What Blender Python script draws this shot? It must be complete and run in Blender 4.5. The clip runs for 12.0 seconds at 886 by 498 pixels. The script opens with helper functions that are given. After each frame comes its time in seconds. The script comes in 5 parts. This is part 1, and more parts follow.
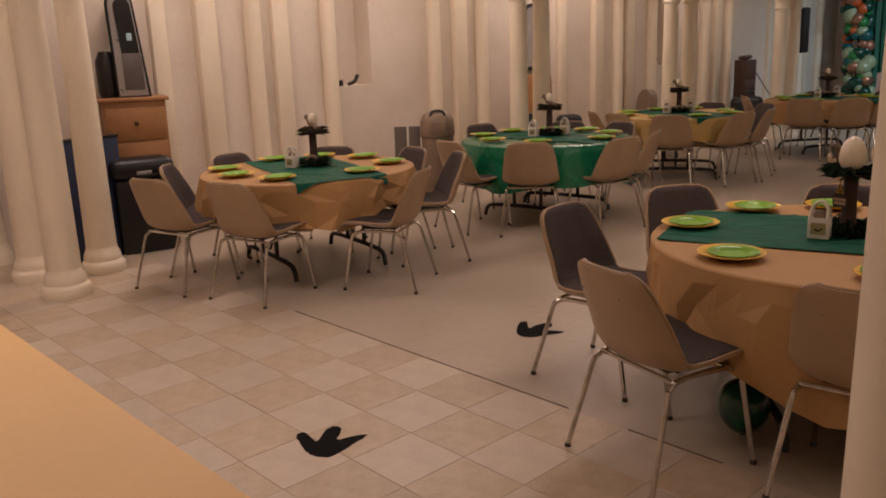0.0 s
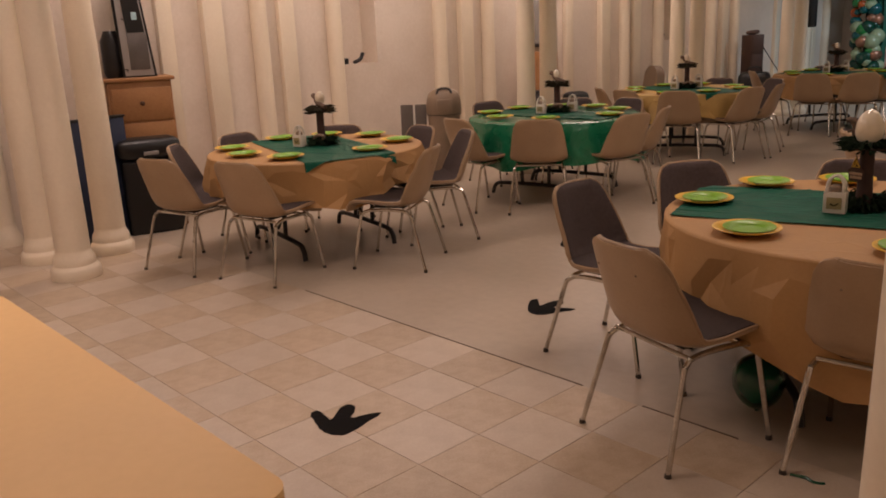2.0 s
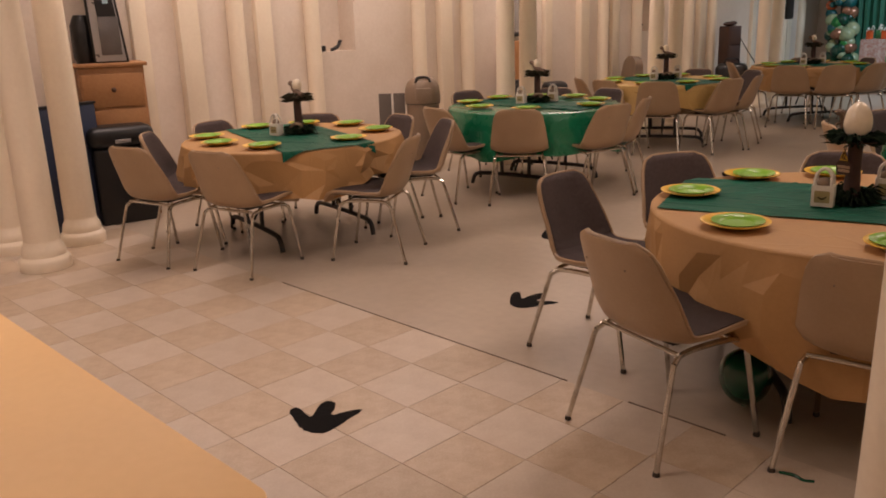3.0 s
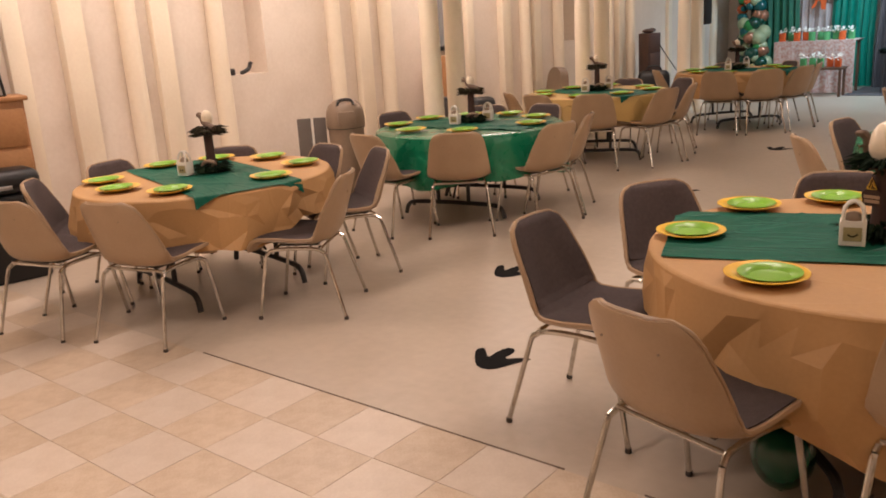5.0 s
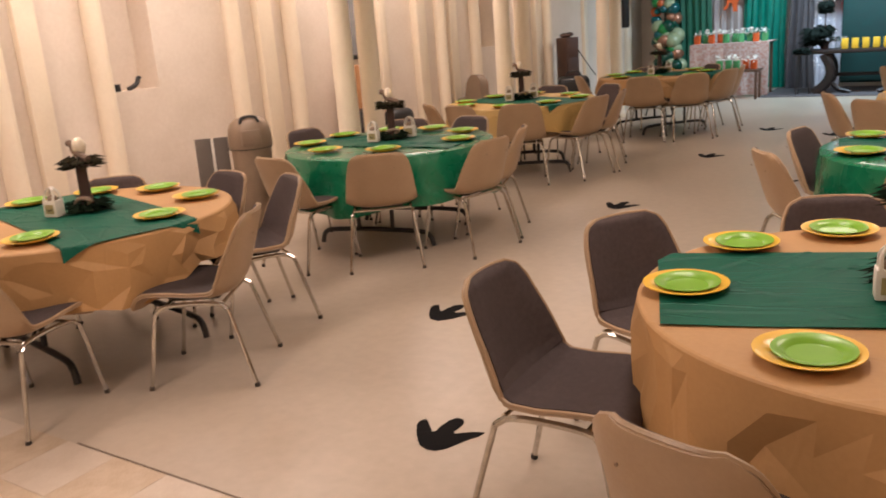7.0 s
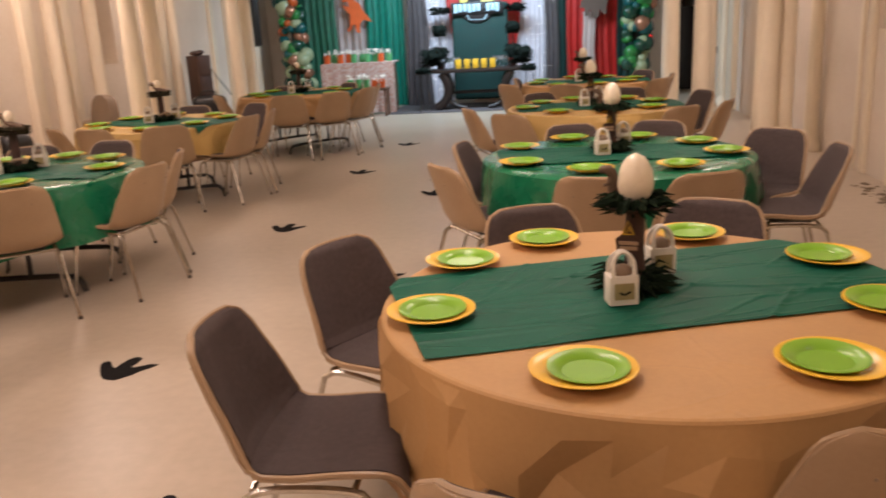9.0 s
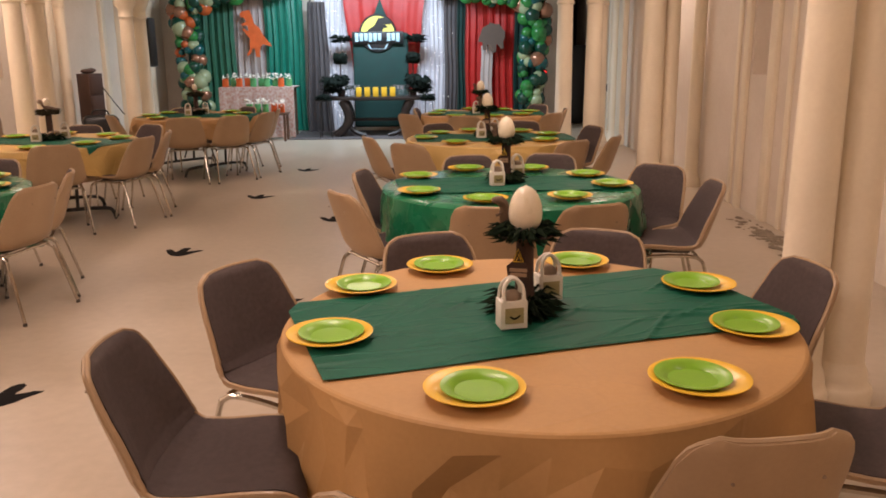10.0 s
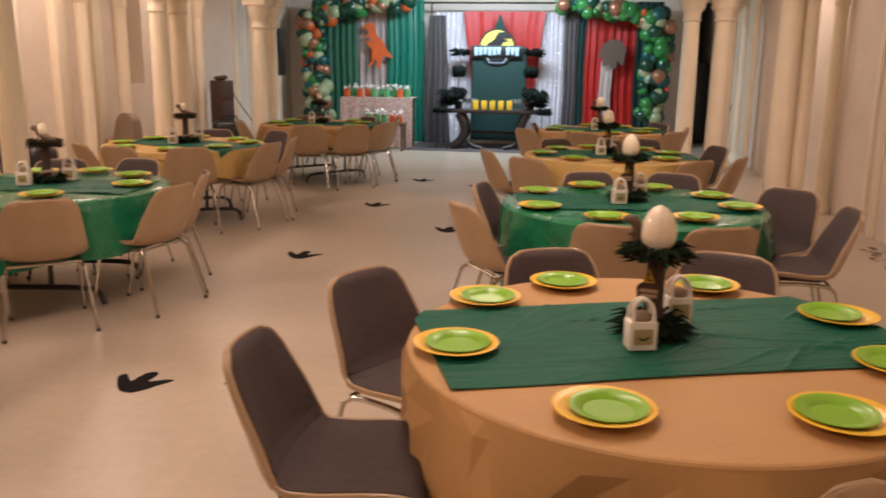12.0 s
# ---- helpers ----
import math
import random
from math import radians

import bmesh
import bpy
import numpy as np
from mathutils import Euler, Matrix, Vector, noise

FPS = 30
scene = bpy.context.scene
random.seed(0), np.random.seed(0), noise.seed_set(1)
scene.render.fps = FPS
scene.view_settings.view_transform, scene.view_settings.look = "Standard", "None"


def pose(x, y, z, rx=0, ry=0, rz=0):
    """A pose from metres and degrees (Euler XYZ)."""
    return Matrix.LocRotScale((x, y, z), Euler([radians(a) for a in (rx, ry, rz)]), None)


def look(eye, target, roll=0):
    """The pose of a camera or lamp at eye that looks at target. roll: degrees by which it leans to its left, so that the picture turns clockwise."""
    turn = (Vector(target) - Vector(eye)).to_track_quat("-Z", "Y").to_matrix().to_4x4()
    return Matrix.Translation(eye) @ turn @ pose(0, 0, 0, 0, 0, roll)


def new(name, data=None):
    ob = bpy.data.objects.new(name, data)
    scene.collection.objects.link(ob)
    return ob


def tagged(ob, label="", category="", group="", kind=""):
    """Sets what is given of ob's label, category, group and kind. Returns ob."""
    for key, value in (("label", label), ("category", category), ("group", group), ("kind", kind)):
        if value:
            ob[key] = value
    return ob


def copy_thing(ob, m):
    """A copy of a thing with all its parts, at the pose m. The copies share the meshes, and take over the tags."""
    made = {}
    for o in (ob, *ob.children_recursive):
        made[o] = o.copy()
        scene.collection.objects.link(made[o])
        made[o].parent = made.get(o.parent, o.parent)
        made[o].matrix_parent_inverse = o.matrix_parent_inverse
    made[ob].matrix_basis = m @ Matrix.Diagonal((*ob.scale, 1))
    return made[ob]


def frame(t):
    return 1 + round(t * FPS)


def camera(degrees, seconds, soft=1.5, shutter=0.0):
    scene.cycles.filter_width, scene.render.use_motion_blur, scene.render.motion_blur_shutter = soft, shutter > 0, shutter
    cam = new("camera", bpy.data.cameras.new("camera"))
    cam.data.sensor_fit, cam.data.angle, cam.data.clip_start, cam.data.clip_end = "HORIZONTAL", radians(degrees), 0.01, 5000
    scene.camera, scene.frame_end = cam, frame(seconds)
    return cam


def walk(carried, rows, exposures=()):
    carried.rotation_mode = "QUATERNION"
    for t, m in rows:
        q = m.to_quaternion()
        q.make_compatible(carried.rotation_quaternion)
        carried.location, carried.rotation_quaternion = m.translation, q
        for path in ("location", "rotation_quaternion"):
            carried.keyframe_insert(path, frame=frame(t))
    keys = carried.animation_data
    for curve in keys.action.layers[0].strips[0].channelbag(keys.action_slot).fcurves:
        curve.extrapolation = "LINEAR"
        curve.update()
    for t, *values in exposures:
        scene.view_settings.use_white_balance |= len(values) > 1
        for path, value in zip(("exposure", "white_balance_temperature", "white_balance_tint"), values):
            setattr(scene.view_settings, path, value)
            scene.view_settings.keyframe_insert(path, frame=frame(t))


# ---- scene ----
cam = camera(56.6, 12.0, 1.8, 0.4)
PATH = [
    (0, (0.153, 0.106, 1.546), (-1.272, 1.43, 1.081), -2.1),
    (0.5, (0.146, 0.095, 1.543), (-1.277, 1.417, 1.066), -2.0),
    (1, (0.14, 0.092, 1.541), (-1.289, 1.406, 1.06), -2.1),
    (1.5, (0.132, 0.09, 1.54), (-1.303, 1.396, 1.051), -2.4),
    (2, (0.117, 0.089, 1.536), (-1.307, 1.396, 1.023), -2.6),
    (2.5, (0.099, 0.086, 1.526), (-1.302, 1.413, 0.998), -2.4),
    (4.5, (-0.397, 0.416, 1.554), (-1.679, 1.853, 1.016), -2.4),
    (5, (-0.56, 0.506, 1.556), (-1.793, 1.992, 1.035), -3.7),
    (5.5, (-0.647, 0.691, 1.573), (-1.915, 2.146, 1.048), -2.8),
    (6, (-0.694, 0.819, 1.575), (-1.944, 2.292, 1.058), -2.4),
    (6.5, (-0.88, 0.924, 1.568), (-2.048, 2.463, 1.051), -3.0),
    (8.5, (-1.354, 1.282, 1.552), (-1.911, 3.126, 1.013), -5.3),
    (9, (-1.42, 1.215, 1.55), (-1.675, 3.126, 1.018), -3.0),
    (9.5, (-1.403, 1.159, 1.561), (-1.478, 3.092, 1.054), -1.3),
    (10, (-1.412, 1.119, 1.572), (-1.42, 3.062, 1.096), -0.5),
    (10.5, (-1.422, 1.092, 1.581), (-1.459, 3.037, 1.117), -0.1),
    (11, (-1.369, 1.102, 1.586), (-1.454, 3.048, 1.132), -0.2),
    (11.5, (-1.358, 1.084, 1.589), (-1.494, 3.032, 1.156), 0.5),
    (12, (-1.487, 1.106, 1.573), (-1.749, 3.038, 1.128), 0.7),
]
walk(cam, [(t, look(eye, target, roll)) for t, eye, target, roll in PATH],
     exposures=[(0, -0.66, 6150, 11), (2.5, -0.5, 6250, 12), (4.5, 0.20, 6050, 8), (6.5, 0.27, 6000, 7), (8.5, 0.36, 6050, 8), (9.5, 0.26, 6550, 13), (11, 0.24, 6600, 13), (12, 0.17, 6650, 13)])

# ---- light ----
world = bpy.data.worlds.new("world")
scene.world = world
world.use_nodes = True
world.node_tree.nodes["Background"].inputs[0].default_value = (1.0, 0.85, 0.7, 1)
world.node_tree.nodes["Background"].inputs[1].default_value = 0.008


def area_lamp(x, y, z, sx, sy, watts, colour, rx=0.0, rz=0.0):
    d = bpy.data.lights.new("ceiling_lamp_light", "AREA")
    d.shape, d.size, d.size_y, d.energy, d.color = "RECTANGLE", sx, sy, watts, colour
    ob = new("ceiling_lamp_light", d)
    ob.matrix_world = pose(x, y, z, rx, 0, rz)
    return ob


WARM, COOL = (1.0, 0.75, 0.645), (0.66, 0.84, 1.0)
LAMPS = [(-3.5, 0.2, 66), (-2.0, 4.6, 44), (-2.4, 11.4, 15), (-5.9, 2.5, 66), (-6.1, 5.4, 40), (-6.35, 8.5, 43), (-6.1, 12.4, 22), (0.9, 2.4, 8), (-0.7, 6.6, 30), (0.9, 11.4, 32)]
for lx, ly, watts in LAMPS:
    area_lamp(lx, ly, 3.17, 0.5, 2.2, watts, WARM)
area_lamp(-2.7, 15.1, 3.1, 2.6, 0.3, 165, COOL, 30)


# ---- materials ----
def material(name, a, b=None, rough=0.6, metal=0.0, scale=8.0, bump=0.0, fine=0.0, mix=0.5, vary=0.0, coat=0.0, trans=0.0, spec=0.5):
    """Two colours mixed by noise at two scales, with bump and roughness from the same noise."""
    m = bpy.data.materials.new(name)
    m.use_nodes = True
    nt = m.node_tree
    bs = nt.nodes["Principled BSDF"]
    bs.inputs["Roughness"].default_value, bs.inputs["Metallic"].default_value = rough, metal
    bs.inputs["Coat Weight"].default_value, bs.inputs["Specular IOR Level"].default_value = coat, spec
    if trans:
        bs.inputs["Transmission Weight"].default_value = trans
    b = b or tuple(c * 0.82 for c in a)
    tc = nt.nodes.new("ShaderNodeTexCoord")
    n1, n2 = nt.nodes.new("ShaderNodeTexNoise"), nt.nodes.new("ShaderNodeTexNoise")
    n1.inputs["Scale"].default_value, n1.inputs["Detail"].default_value = scale, 6
    n2.inputs["Scale"].default_value, n2.inputs["Detail"].default_value = scale * 14, 3
    nt.links.new(tc.outputs["Object"], n1.inputs["Vector"])
    nt.links.new(tc.outputs["Object"], n2.inputs["Vector"])
    avg = nt.nodes.new("ShaderNodeMath")
    avg.operation = "MULTIPLY_ADD"
    avg.inputs[1].default_value = 0.35
    nt.links.new(n2.outputs["Fac"], avg.inputs[0])
    half = nt.nodes.new("ShaderNodeMath")
    half.operation, half.inputs[1].default_value = "MULTIPLY", 0.65
    nt.links.new(n1.outputs["Fac"], half.inputs[0])
    nt.links.new(half.outputs[0], avg.inputs[2])
    ramp = nt.nodes.new("ShaderNodeValToRGB")
    ramp.color_ramp.elements[0].position, ramp.color_ramp.elements[1].position = mix - 0.14, mix + 0.14
    ramp.color_ramp.elements[0].color, ramp.color_ramp.elements[1].color = (*b, 1), (*a, 1)
    nt.links.new(avg.outputs[0], ramp.inputs[0])
    out = ramp.outputs[0]
    if vary:
        info, hsv = nt.nodes.new("ShaderNodeObjectInfo"), nt.nodes.new("ShaderNodeHueSaturation")
        rng = nt.nodes.new("ShaderNodeMapRange")
        rng.inputs["To Min"].default_value, rng.inputs["To Max"].default_value = 1 - vary, 1 + vary
        nt.links.new(info.outputs["Random"], rng.inputs["Value"])
        nt.links.new(rng.outputs[0], hsv.inputs["Value"])
        nt.links.new(out, hsv.inputs["Color"])
        out = hsv.outputs[0]
    nt.links.new(out, bs.inputs["Base Color"])
    rr = nt.nodes.new("ShaderNodeMapRange")
    rr.inputs["To Min"].default_value, rr.inputs["To Max"].default_value = max(rough - 0.1, 0.02), min(rough + 0.1, 1)
    nt.links.new(n1.outputs["Fac"], rr.inputs["Value"])
    nt.links.new(rr.outputs[0], bs.inputs["Roughness"])
    if bump:
        bp = nt.nodes.new("ShaderNodeBump")
        bp.inputs["Strength"].default_value, bp.inputs["Distance"].default_value = bump, 0.004
        nt.links.new((n2 if fine else n1).outputs["Fac"], bp.inputs["Height"])
        nt.links.new(bp.outputs[0], bs.inputs["Normal"])
    return m


def creased(m, scale, stretch, turn, strength, wide=0.05, grain=0.6):
    """Adds thin raised crease lines, as in folded paper, over the bump that a material has."""
    nt = m.node_tree
    bs = nt.nodes["Principled BSDF"]
    tc, mp, vo = nt.nodes.new("ShaderNodeTexCoord"), nt.nodes.new("ShaderNodeMapping"), nt.nodes.new("ShaderNodeTexVoronoi")
    wob, add = nt.nodes.new("ShaderNodeTexNoise"), nt.nodes.new("ShaderNodeVectorMath")
    wob.inputs["Scale"].default_value, wob.inputs["Detail"].default_value = 3.0, 2
    mp.inputs["Rotation"].default_value = (0, 0, radians(turn))
    mp.inputs["Scale"].default_value = stretch
    add.operation = "MULTIPLY_ADD"
    add.inputs[1].default_value = (0.12, 0.12, 0.12)
    vo.feature = "DISTANCE_TO_EDGE"
    vo.inputs["Scale"].default_value = scale
    ramp = nt.nodes.new("ShaderNodeMapRange")
    ramp.interpolation_type = "SMOOTHSTEP"
    ramp.inputs["From Min"].default_value, ramp.inputs["From Max"].default_value = 0.0, wide
    ramp.inputs["To Min"].default_value, ramp.inputs["To Max"].default_value = 1.0, 0.0
    bp = nt.nodes.new("ShaderNodeBump")
    bp.inputs["Strength"].default_value, bp.inputs["Distance"].default_value = strength, 0.006
    nt.links.new(tc.outputs["Object"], wob.inputs["Vector"])
    nt.links.new(wob.outputs["Color"], add.inputs[0])
    nt.links.new(tc.outputs["Object"], add.inputs[2])
    nt.links.new(add.outputs[0], mp.inputs["Vector"])
    nt.links.new(mp.outputs[0], vo.inputs["Vector"])
    nt.links.new(vo.outputs["Distance"], ramp.inputs["Value"])
    patch, gate = nt.nodes.new("ShaderNodeTexNoise"), nt.nodes.new("ShaderNodeMath")
    patch.inputs["Scale"].default_value = 2.6
    nt.links.new(tc.outputs["Object"], patch.inputs["Vector"])
    gate.operation = "MULTIPLY"
    nt.links.new(ramp.outputs[0], gate.inputs[0])
    nt.links.new(patch.outputs["Fac"], gate.inputs[1])
    nt.links.new(gate.outputs[0], bp.inputs["Height"])
    for link in bs.inputs["Normal"].links:
        nt.links.new(link.from_socket, bp.inputs["Normal"])
    nt.links.new(bp.outputs[0], bs.inputs["Normal"])
    return m


PLASTER = material("cream_painted_plaster", (0.78, 0.69, 0.595), (0.70, 0.605, 0.505), 0.55, scale=2.2, bump=0.25)
COLUMN = material("cream_gloss_paint", (0.87, 0.77, 0.61), (0.81, 0.705, 0.55), 0.38, scale=3.0, bump=0.12)
CEIL = material("ceiling_paint", (0.74, 0.70, 0.62), rough=0.8, scale=2.0)
FLOOR = material("worn_cream_linoleum", (0.475, 0.395, 0.308), (0.395, 0.325, 0.248), 0.34, scale=1.1, bump=0.06)
GROUT = material("dirty_joint", (0.47, 0.39, 0.305), (0.36, 0.29, 0.22), rough=0.9, scale=3)
SEAM = material("dark_open_joint", (0.10, 0.07, 0.05), (0.17, 0.125, 0.09), rough=0.9, scale=5)
TILE_A = material("cream_vinyl_tile", (0.565, 0.478, 0.385), (0.49, 0.40, 0.31), 0.36, scale=8, vary=0.05)
TILE_B = material("tan_vinyl_tile", (0.545, 0.44, 0.325), (0.43, 0.325, 0.22), 0.36, scale=11, vary=0.05)
SHELL = material("beige_moulded_plastic", (0.385, 0.265, 0.158), (0.345, 0.232, 0.135), 0.40, scale=6, bump=0.1, fine=1, vary=0.05)
FABRIC = material("grey_brown_upholstery", (0.086, 0.065, 0.062), (0.062, 0.046, 0.044), 0.85, scale=60, bump=0.5, fine=1, vary=0.08, spec=0.25)
CHROME = material("worn_chrome", (0.70, 0.67, 0.62), (0.48, 0.45, 0.41), 0.15, 1.0, scale=20)
RUBBER = material("brown_rubber", (0.06, 0.045, 0.035), rough=0.8)
KRAFT = material("kraft_paper", (0.47, 0.268, 0.104), (0.42, 0.234, 0.088), 0.62, scale=5, bump=0.12)
GOLD_PAPER = material("pale_gold_paper", (0.60, 0.40, 0.135), (0.54, 0.35, 0.11), 0.45, scale=5, bump=0.15)
creased(GOLD_PAPER, 2.2, (1, 1.4, 0.25), 30, 0.3, 0.03)
creased(KRAFT, 2.2, (1, 1.4, 0.25), 30, 0.25, 0.03)
GREEN_PLASTIC = material("green_plastic_film", (0.006, 0.165, 0.072), (0.005, 0.135, 0.058), 0.28, scale=9, bump=0.6, coat=0.3)
creased(GREEN_PLASTIC, 5.0, (1, 1.3, 0.7), 20, 0.5, 0.08)
RUNNER = material("dark_green_crepe", (0.010, 0.106, 0.066), (0.008, 0.084, 0.052), 0.5, scale=7, bump=0.3, spec=0.13)
creased(RUNNER, 3.4, (0.55, 2.6, 1), -16, 1.0, 0.07)
YELLOW = material("yellow_paper_plate", (0.82, 0.495, 0.03), (0.79, 0.465, 0.026), 0.34, scale=9, coat=0.2)
LIME = material("lime_paper_plate", (0.205, 0.43, 0.028), (0.19, 0.40, 0.025), 0.36, scale=9, coat=0.22, spec=0.4)
DARK_METAL = material("black_painted_steel", (0.025, 0.022, 0.02), rough=0.45, scale=12)
BLACK = material("black_plastic", (0.011, 0.011, 0.012), rough=0.4, scale=12)
BLACK_PAPER = material("black_paper", (0.010, 0.009, 0.009), rough=0.9, scale=12, spec=0.1)
WHITE_CARD = material("white_card", (0.78, 0.73, 0.64), rough=0.55, scale=12)
GOLD_CARD = material("pale_gold_print", (0.36, 0.30, 0.14), rough=0.5, scale=20)
BARK = material("brown_card_tube", (0.060, 0.024, 0.016), (0.036, 0.015, 0.010), 0.7, scale=14, bump=0.4)
LEAF = material("dark_green_leaves", (0.014, 0.026, 0.012), (0.004, 0.009, 0.005), 0.9, scale=25, spec=0.1)
LEAF_BROWN = material("olive_brown_leaves", (0.045, 0.034, 0.016), (0.012, 0.014, 0.007), 0.85, scale=30, spec=0.15)
LEAF_DULL = material("dark_grey_green_leaves", (0.010, 0.016, 0.012), (0.005, 0.008, 0.006), 0.85, scale=25, spec=0.12)
EGG = material("ivory_plastic_egg", (0.80, 0.71, 0.56), (0.76, 0.66, 0.50), 0.3, scale=4, coat=0.3)
COUNTER = material("yellow_laminate", (0.82, 0.53, 0.22), (0.78, 0.495, 0.20), 0.42, scale=2.5)
WOOD = material("orange_pine", (0.42, 0.215, 0.088), (0.33, 0.155, 0.06), 0.5, scale=4, bump=0.2)
DARK_WOOD = material("dark_brown_wood", (0.12, 0.06, 0.035), (0.08, 0.04, 0.022), 0.5, scale=5, bump=0.2)
SILVER = material("silver_plastic", (0.52, 0.52, 0.53), (0.45, 0.45, 0.46), 0.3, 0.7, scale=6)
GREY_METAL = material("dull_grey_metal", (0.16, 0.15, 0.145), (0.13, 0.12, 0.115), 0.4, 0.4, scale=6)
BLUE = material("navy_blue_vinyl", (0.018, 0.03, 0.07), rough=0.5, scale=6)
TAUPE = material("taupe_plastic", (0.26, 0.185, 0.125), rough=0.55, scale=6, bump=0.15)
GREY_BOARD = material("grey_board", (0.115, 0.092, 0.075), rough=0.7, scale=6)
TEAL = material("teal_satin", (0.008, 0.20, 0.135), (0.006, 0.15, 0.105), 0.38, scale=7, bump=0.2)
FOREST = material("forest_green_velvet", (0.004, 0.040, 0.034), (0.003, 0.028, 0.024), 0.75, scale=7, bump=0.2)
RED = material("red_satin", (0.46, 0.022, 0.018), (0.38, 0.017, 0.014), 0.42, scale=7, bump=0.2)
SHEER = material("white_satin", (0.66, 0.64, 0.68), (0.60, 0.58, 0.63), 0.45, scale=7, bump=0.2)
PALE_CLOTH = material("pale_pink_grey_cloth", (0.46, 0.39, 0.36), (0.40, 0.33, 0.31), 0.6, scale=7, bump=0.2)
LEFT_GREEN = material("green_velvet", (0.02, 0.14, 0.075), (0.015, 0.10, 0.055), 0.6, scale=7, bump=0.2)
GREY_CLOTH = material("grey_cloth", (0.105, 0.09, 0.092), (0.08, 0.068, 0.07), 0.75, scale=7, bump=0.2)
ORANGE = material("orange_card", (0.72, 0.125, 0.025), rough=0.55, scale=9)
LETTER = material("yellow_painted_letters", (0.78, 0.47, 0.03), rough=0.4, scale=9)
LOGO_YELLOW = material("pale_yellow_print", (0.72, 0.62, 0.13), rough=0.4, scale=9)
LOGO_BLUE = material("blue_white_print", (0.42, 0.62, 0.72), rough=0.4, scale=9)
PRINT = material("red_white_print_cloth", (0.60, 0.55, 0.50), (0.42, 0.17, 0.13), 0.7, scale=22)
GLASS = material("clear_glass", (0.9, 0.92, 0.92), rough=0.08, trans=0.9)
# near-black colour that holds the shade of the passage
PASSAGE_SHADE = material("painted_passage_shade", (0.012, 0.010, 0.010), rough=0.9)
MIRROR = material("picture_glass", (0.55, 0.56, 0.57), rough=0.15, metal=0.6, scale=2)
DEBRIS = material("grey_fallen_plaster", (0.27, 0.215, 0.155), (0.15, 0.115, 0.08), 0.9, scale=8, bump=0.6)
TISSUE_G = material("green_bag_paper", (0.10, 0.38, 0.14), rough=0.6, scale=9)
DARK_CARD = material("dark_grey_brown_card", (0.12, 0.082, 0.062), rough=0.7, scale=9)
SHELF_WOOD = material("brown_stained_wood", (0.085, 0.043, 0.03), (0.055, 0.028, 0.02), 0.55, scale=5, bump=0.2)
NEAR_BLACK = material("near_black_stained_wood", (0.022, 0.013, 0.010), (0.014, 0.008, 0.007), 0.45, scale=6)
BROWN_FUR = material("grey_brown_figure", (0.16, 0.10, 0.065), (0.09, 0.055, 0.035), 0.7, scale=16)
TAN_PRINT = material("pale_tan_print", (0.42, 0.27, 0.17), rough=0.5, scale=20)
EXIT = bpy.data.materials.new("red_exit_glow")
EXIT.use_nodes = True
EXIT.node_tree.nodes["Principled BSDF"].inputs["Base Color"].default_value = (0.6, 0.01, 0.01, 1)
EXIT.node_tree.nodes["Principled BSDF"].inputs["Emission Color"].default_value = (1, 0.03, 0.03, 1)
EXIT.node_tree.nodes["Principled BSDF"].inputs["Emission Strength"].default_value = 1.5
GLOW = bpy.data.materials.new("lamp_diffuser")
GLOW.use_nodes = True
GLOW.node_tree.nodes["Principled BSDF"].inputs["Emission Color"].default_value = (1, 0.8, 0.6, 1)
GLOW.node_tree.nodes["Principled BSDF"].inputs["Emission Strength"].default_value = 2.0
TINY = bpy.data.materials.new("fairy_light_glow")
TINY.use_nodes = True
TINY.node_tree.nodes["Principled BSDF"].inputs["Emission Color"].default_value = (1, 0.95, 0.9, 1)
TINY.node_tree.nodes["Principled BSDF"].inputs["Emission Strength"].default_value = 1.8


# ---- mesh helpers ----
def mesh_of(name, bm, mat, smooth=40):
    me = bpy.data.meshes.new(name)
    bmesh.ops.recalc_face_normals(bm, faces=bm.faces)
    if smooth:
        lim = radians(smooth)
        for f in bm.faces:
            f.smooth = True
        for e in bm.edges:
            if len(e.link_faces) == 2 and e.calc_face_angle(0) > lim:
                e.smooth = False
    bm.to_mesh(me)
    bm.free()
    me.materials.append(mat)
    return me


def part(name, bm, mat, parent=None, label="", smooth=40):
    ob = new(name, mesh_of(name, bm, mat, smooth))
    ob.parent = parent
    if label:
        ob["label"] = label
    return ob


def thing(name, label, category, group="", m=None):
    ob = new(name)
    ob.empty_display_size = 0.1
    if m is not None:
        ob.matrix_basis = m
    return tagged(ob, label, category, group)


def structure(name, bm, mat, label="", smooth=40):
    return tagged(part(name, bm, mat, None, "", smooth), label, "", "", "structure")


def box(x0, x1, y0, y1, z0, z1, bevel=0.0, seg=2, bm=None):
    bm2 = bmesh.new()
    bmesh.ops.create_cube(bm2, size=1)
    bmesh.ops.transform(bm2, verts=bm2.verts, matrix=Matrix.LocRotScale(((x0 + x1) / 2, (y0 + y1) / 2, (z0 + z1) / 2), None, (x1 - x0, y1 - y0, z1 - z0)))
    if bevel:
        bmesh.ops.bevel(bm2, geom=bm2.edges[:], offset=bevel, segments=seg, affect="EDGES", profile=0.5)
    return merge(bm, bm2)


def merge(bm, bm2):
    if bm is None:
        return bm2
    me = bpy.data.meshes.new("tmp")
    bm2.to_mesh(me)
    bm2.free()
    bm.from_mesh(me)
    bpy.data.meshes.remove(me)
    return bm


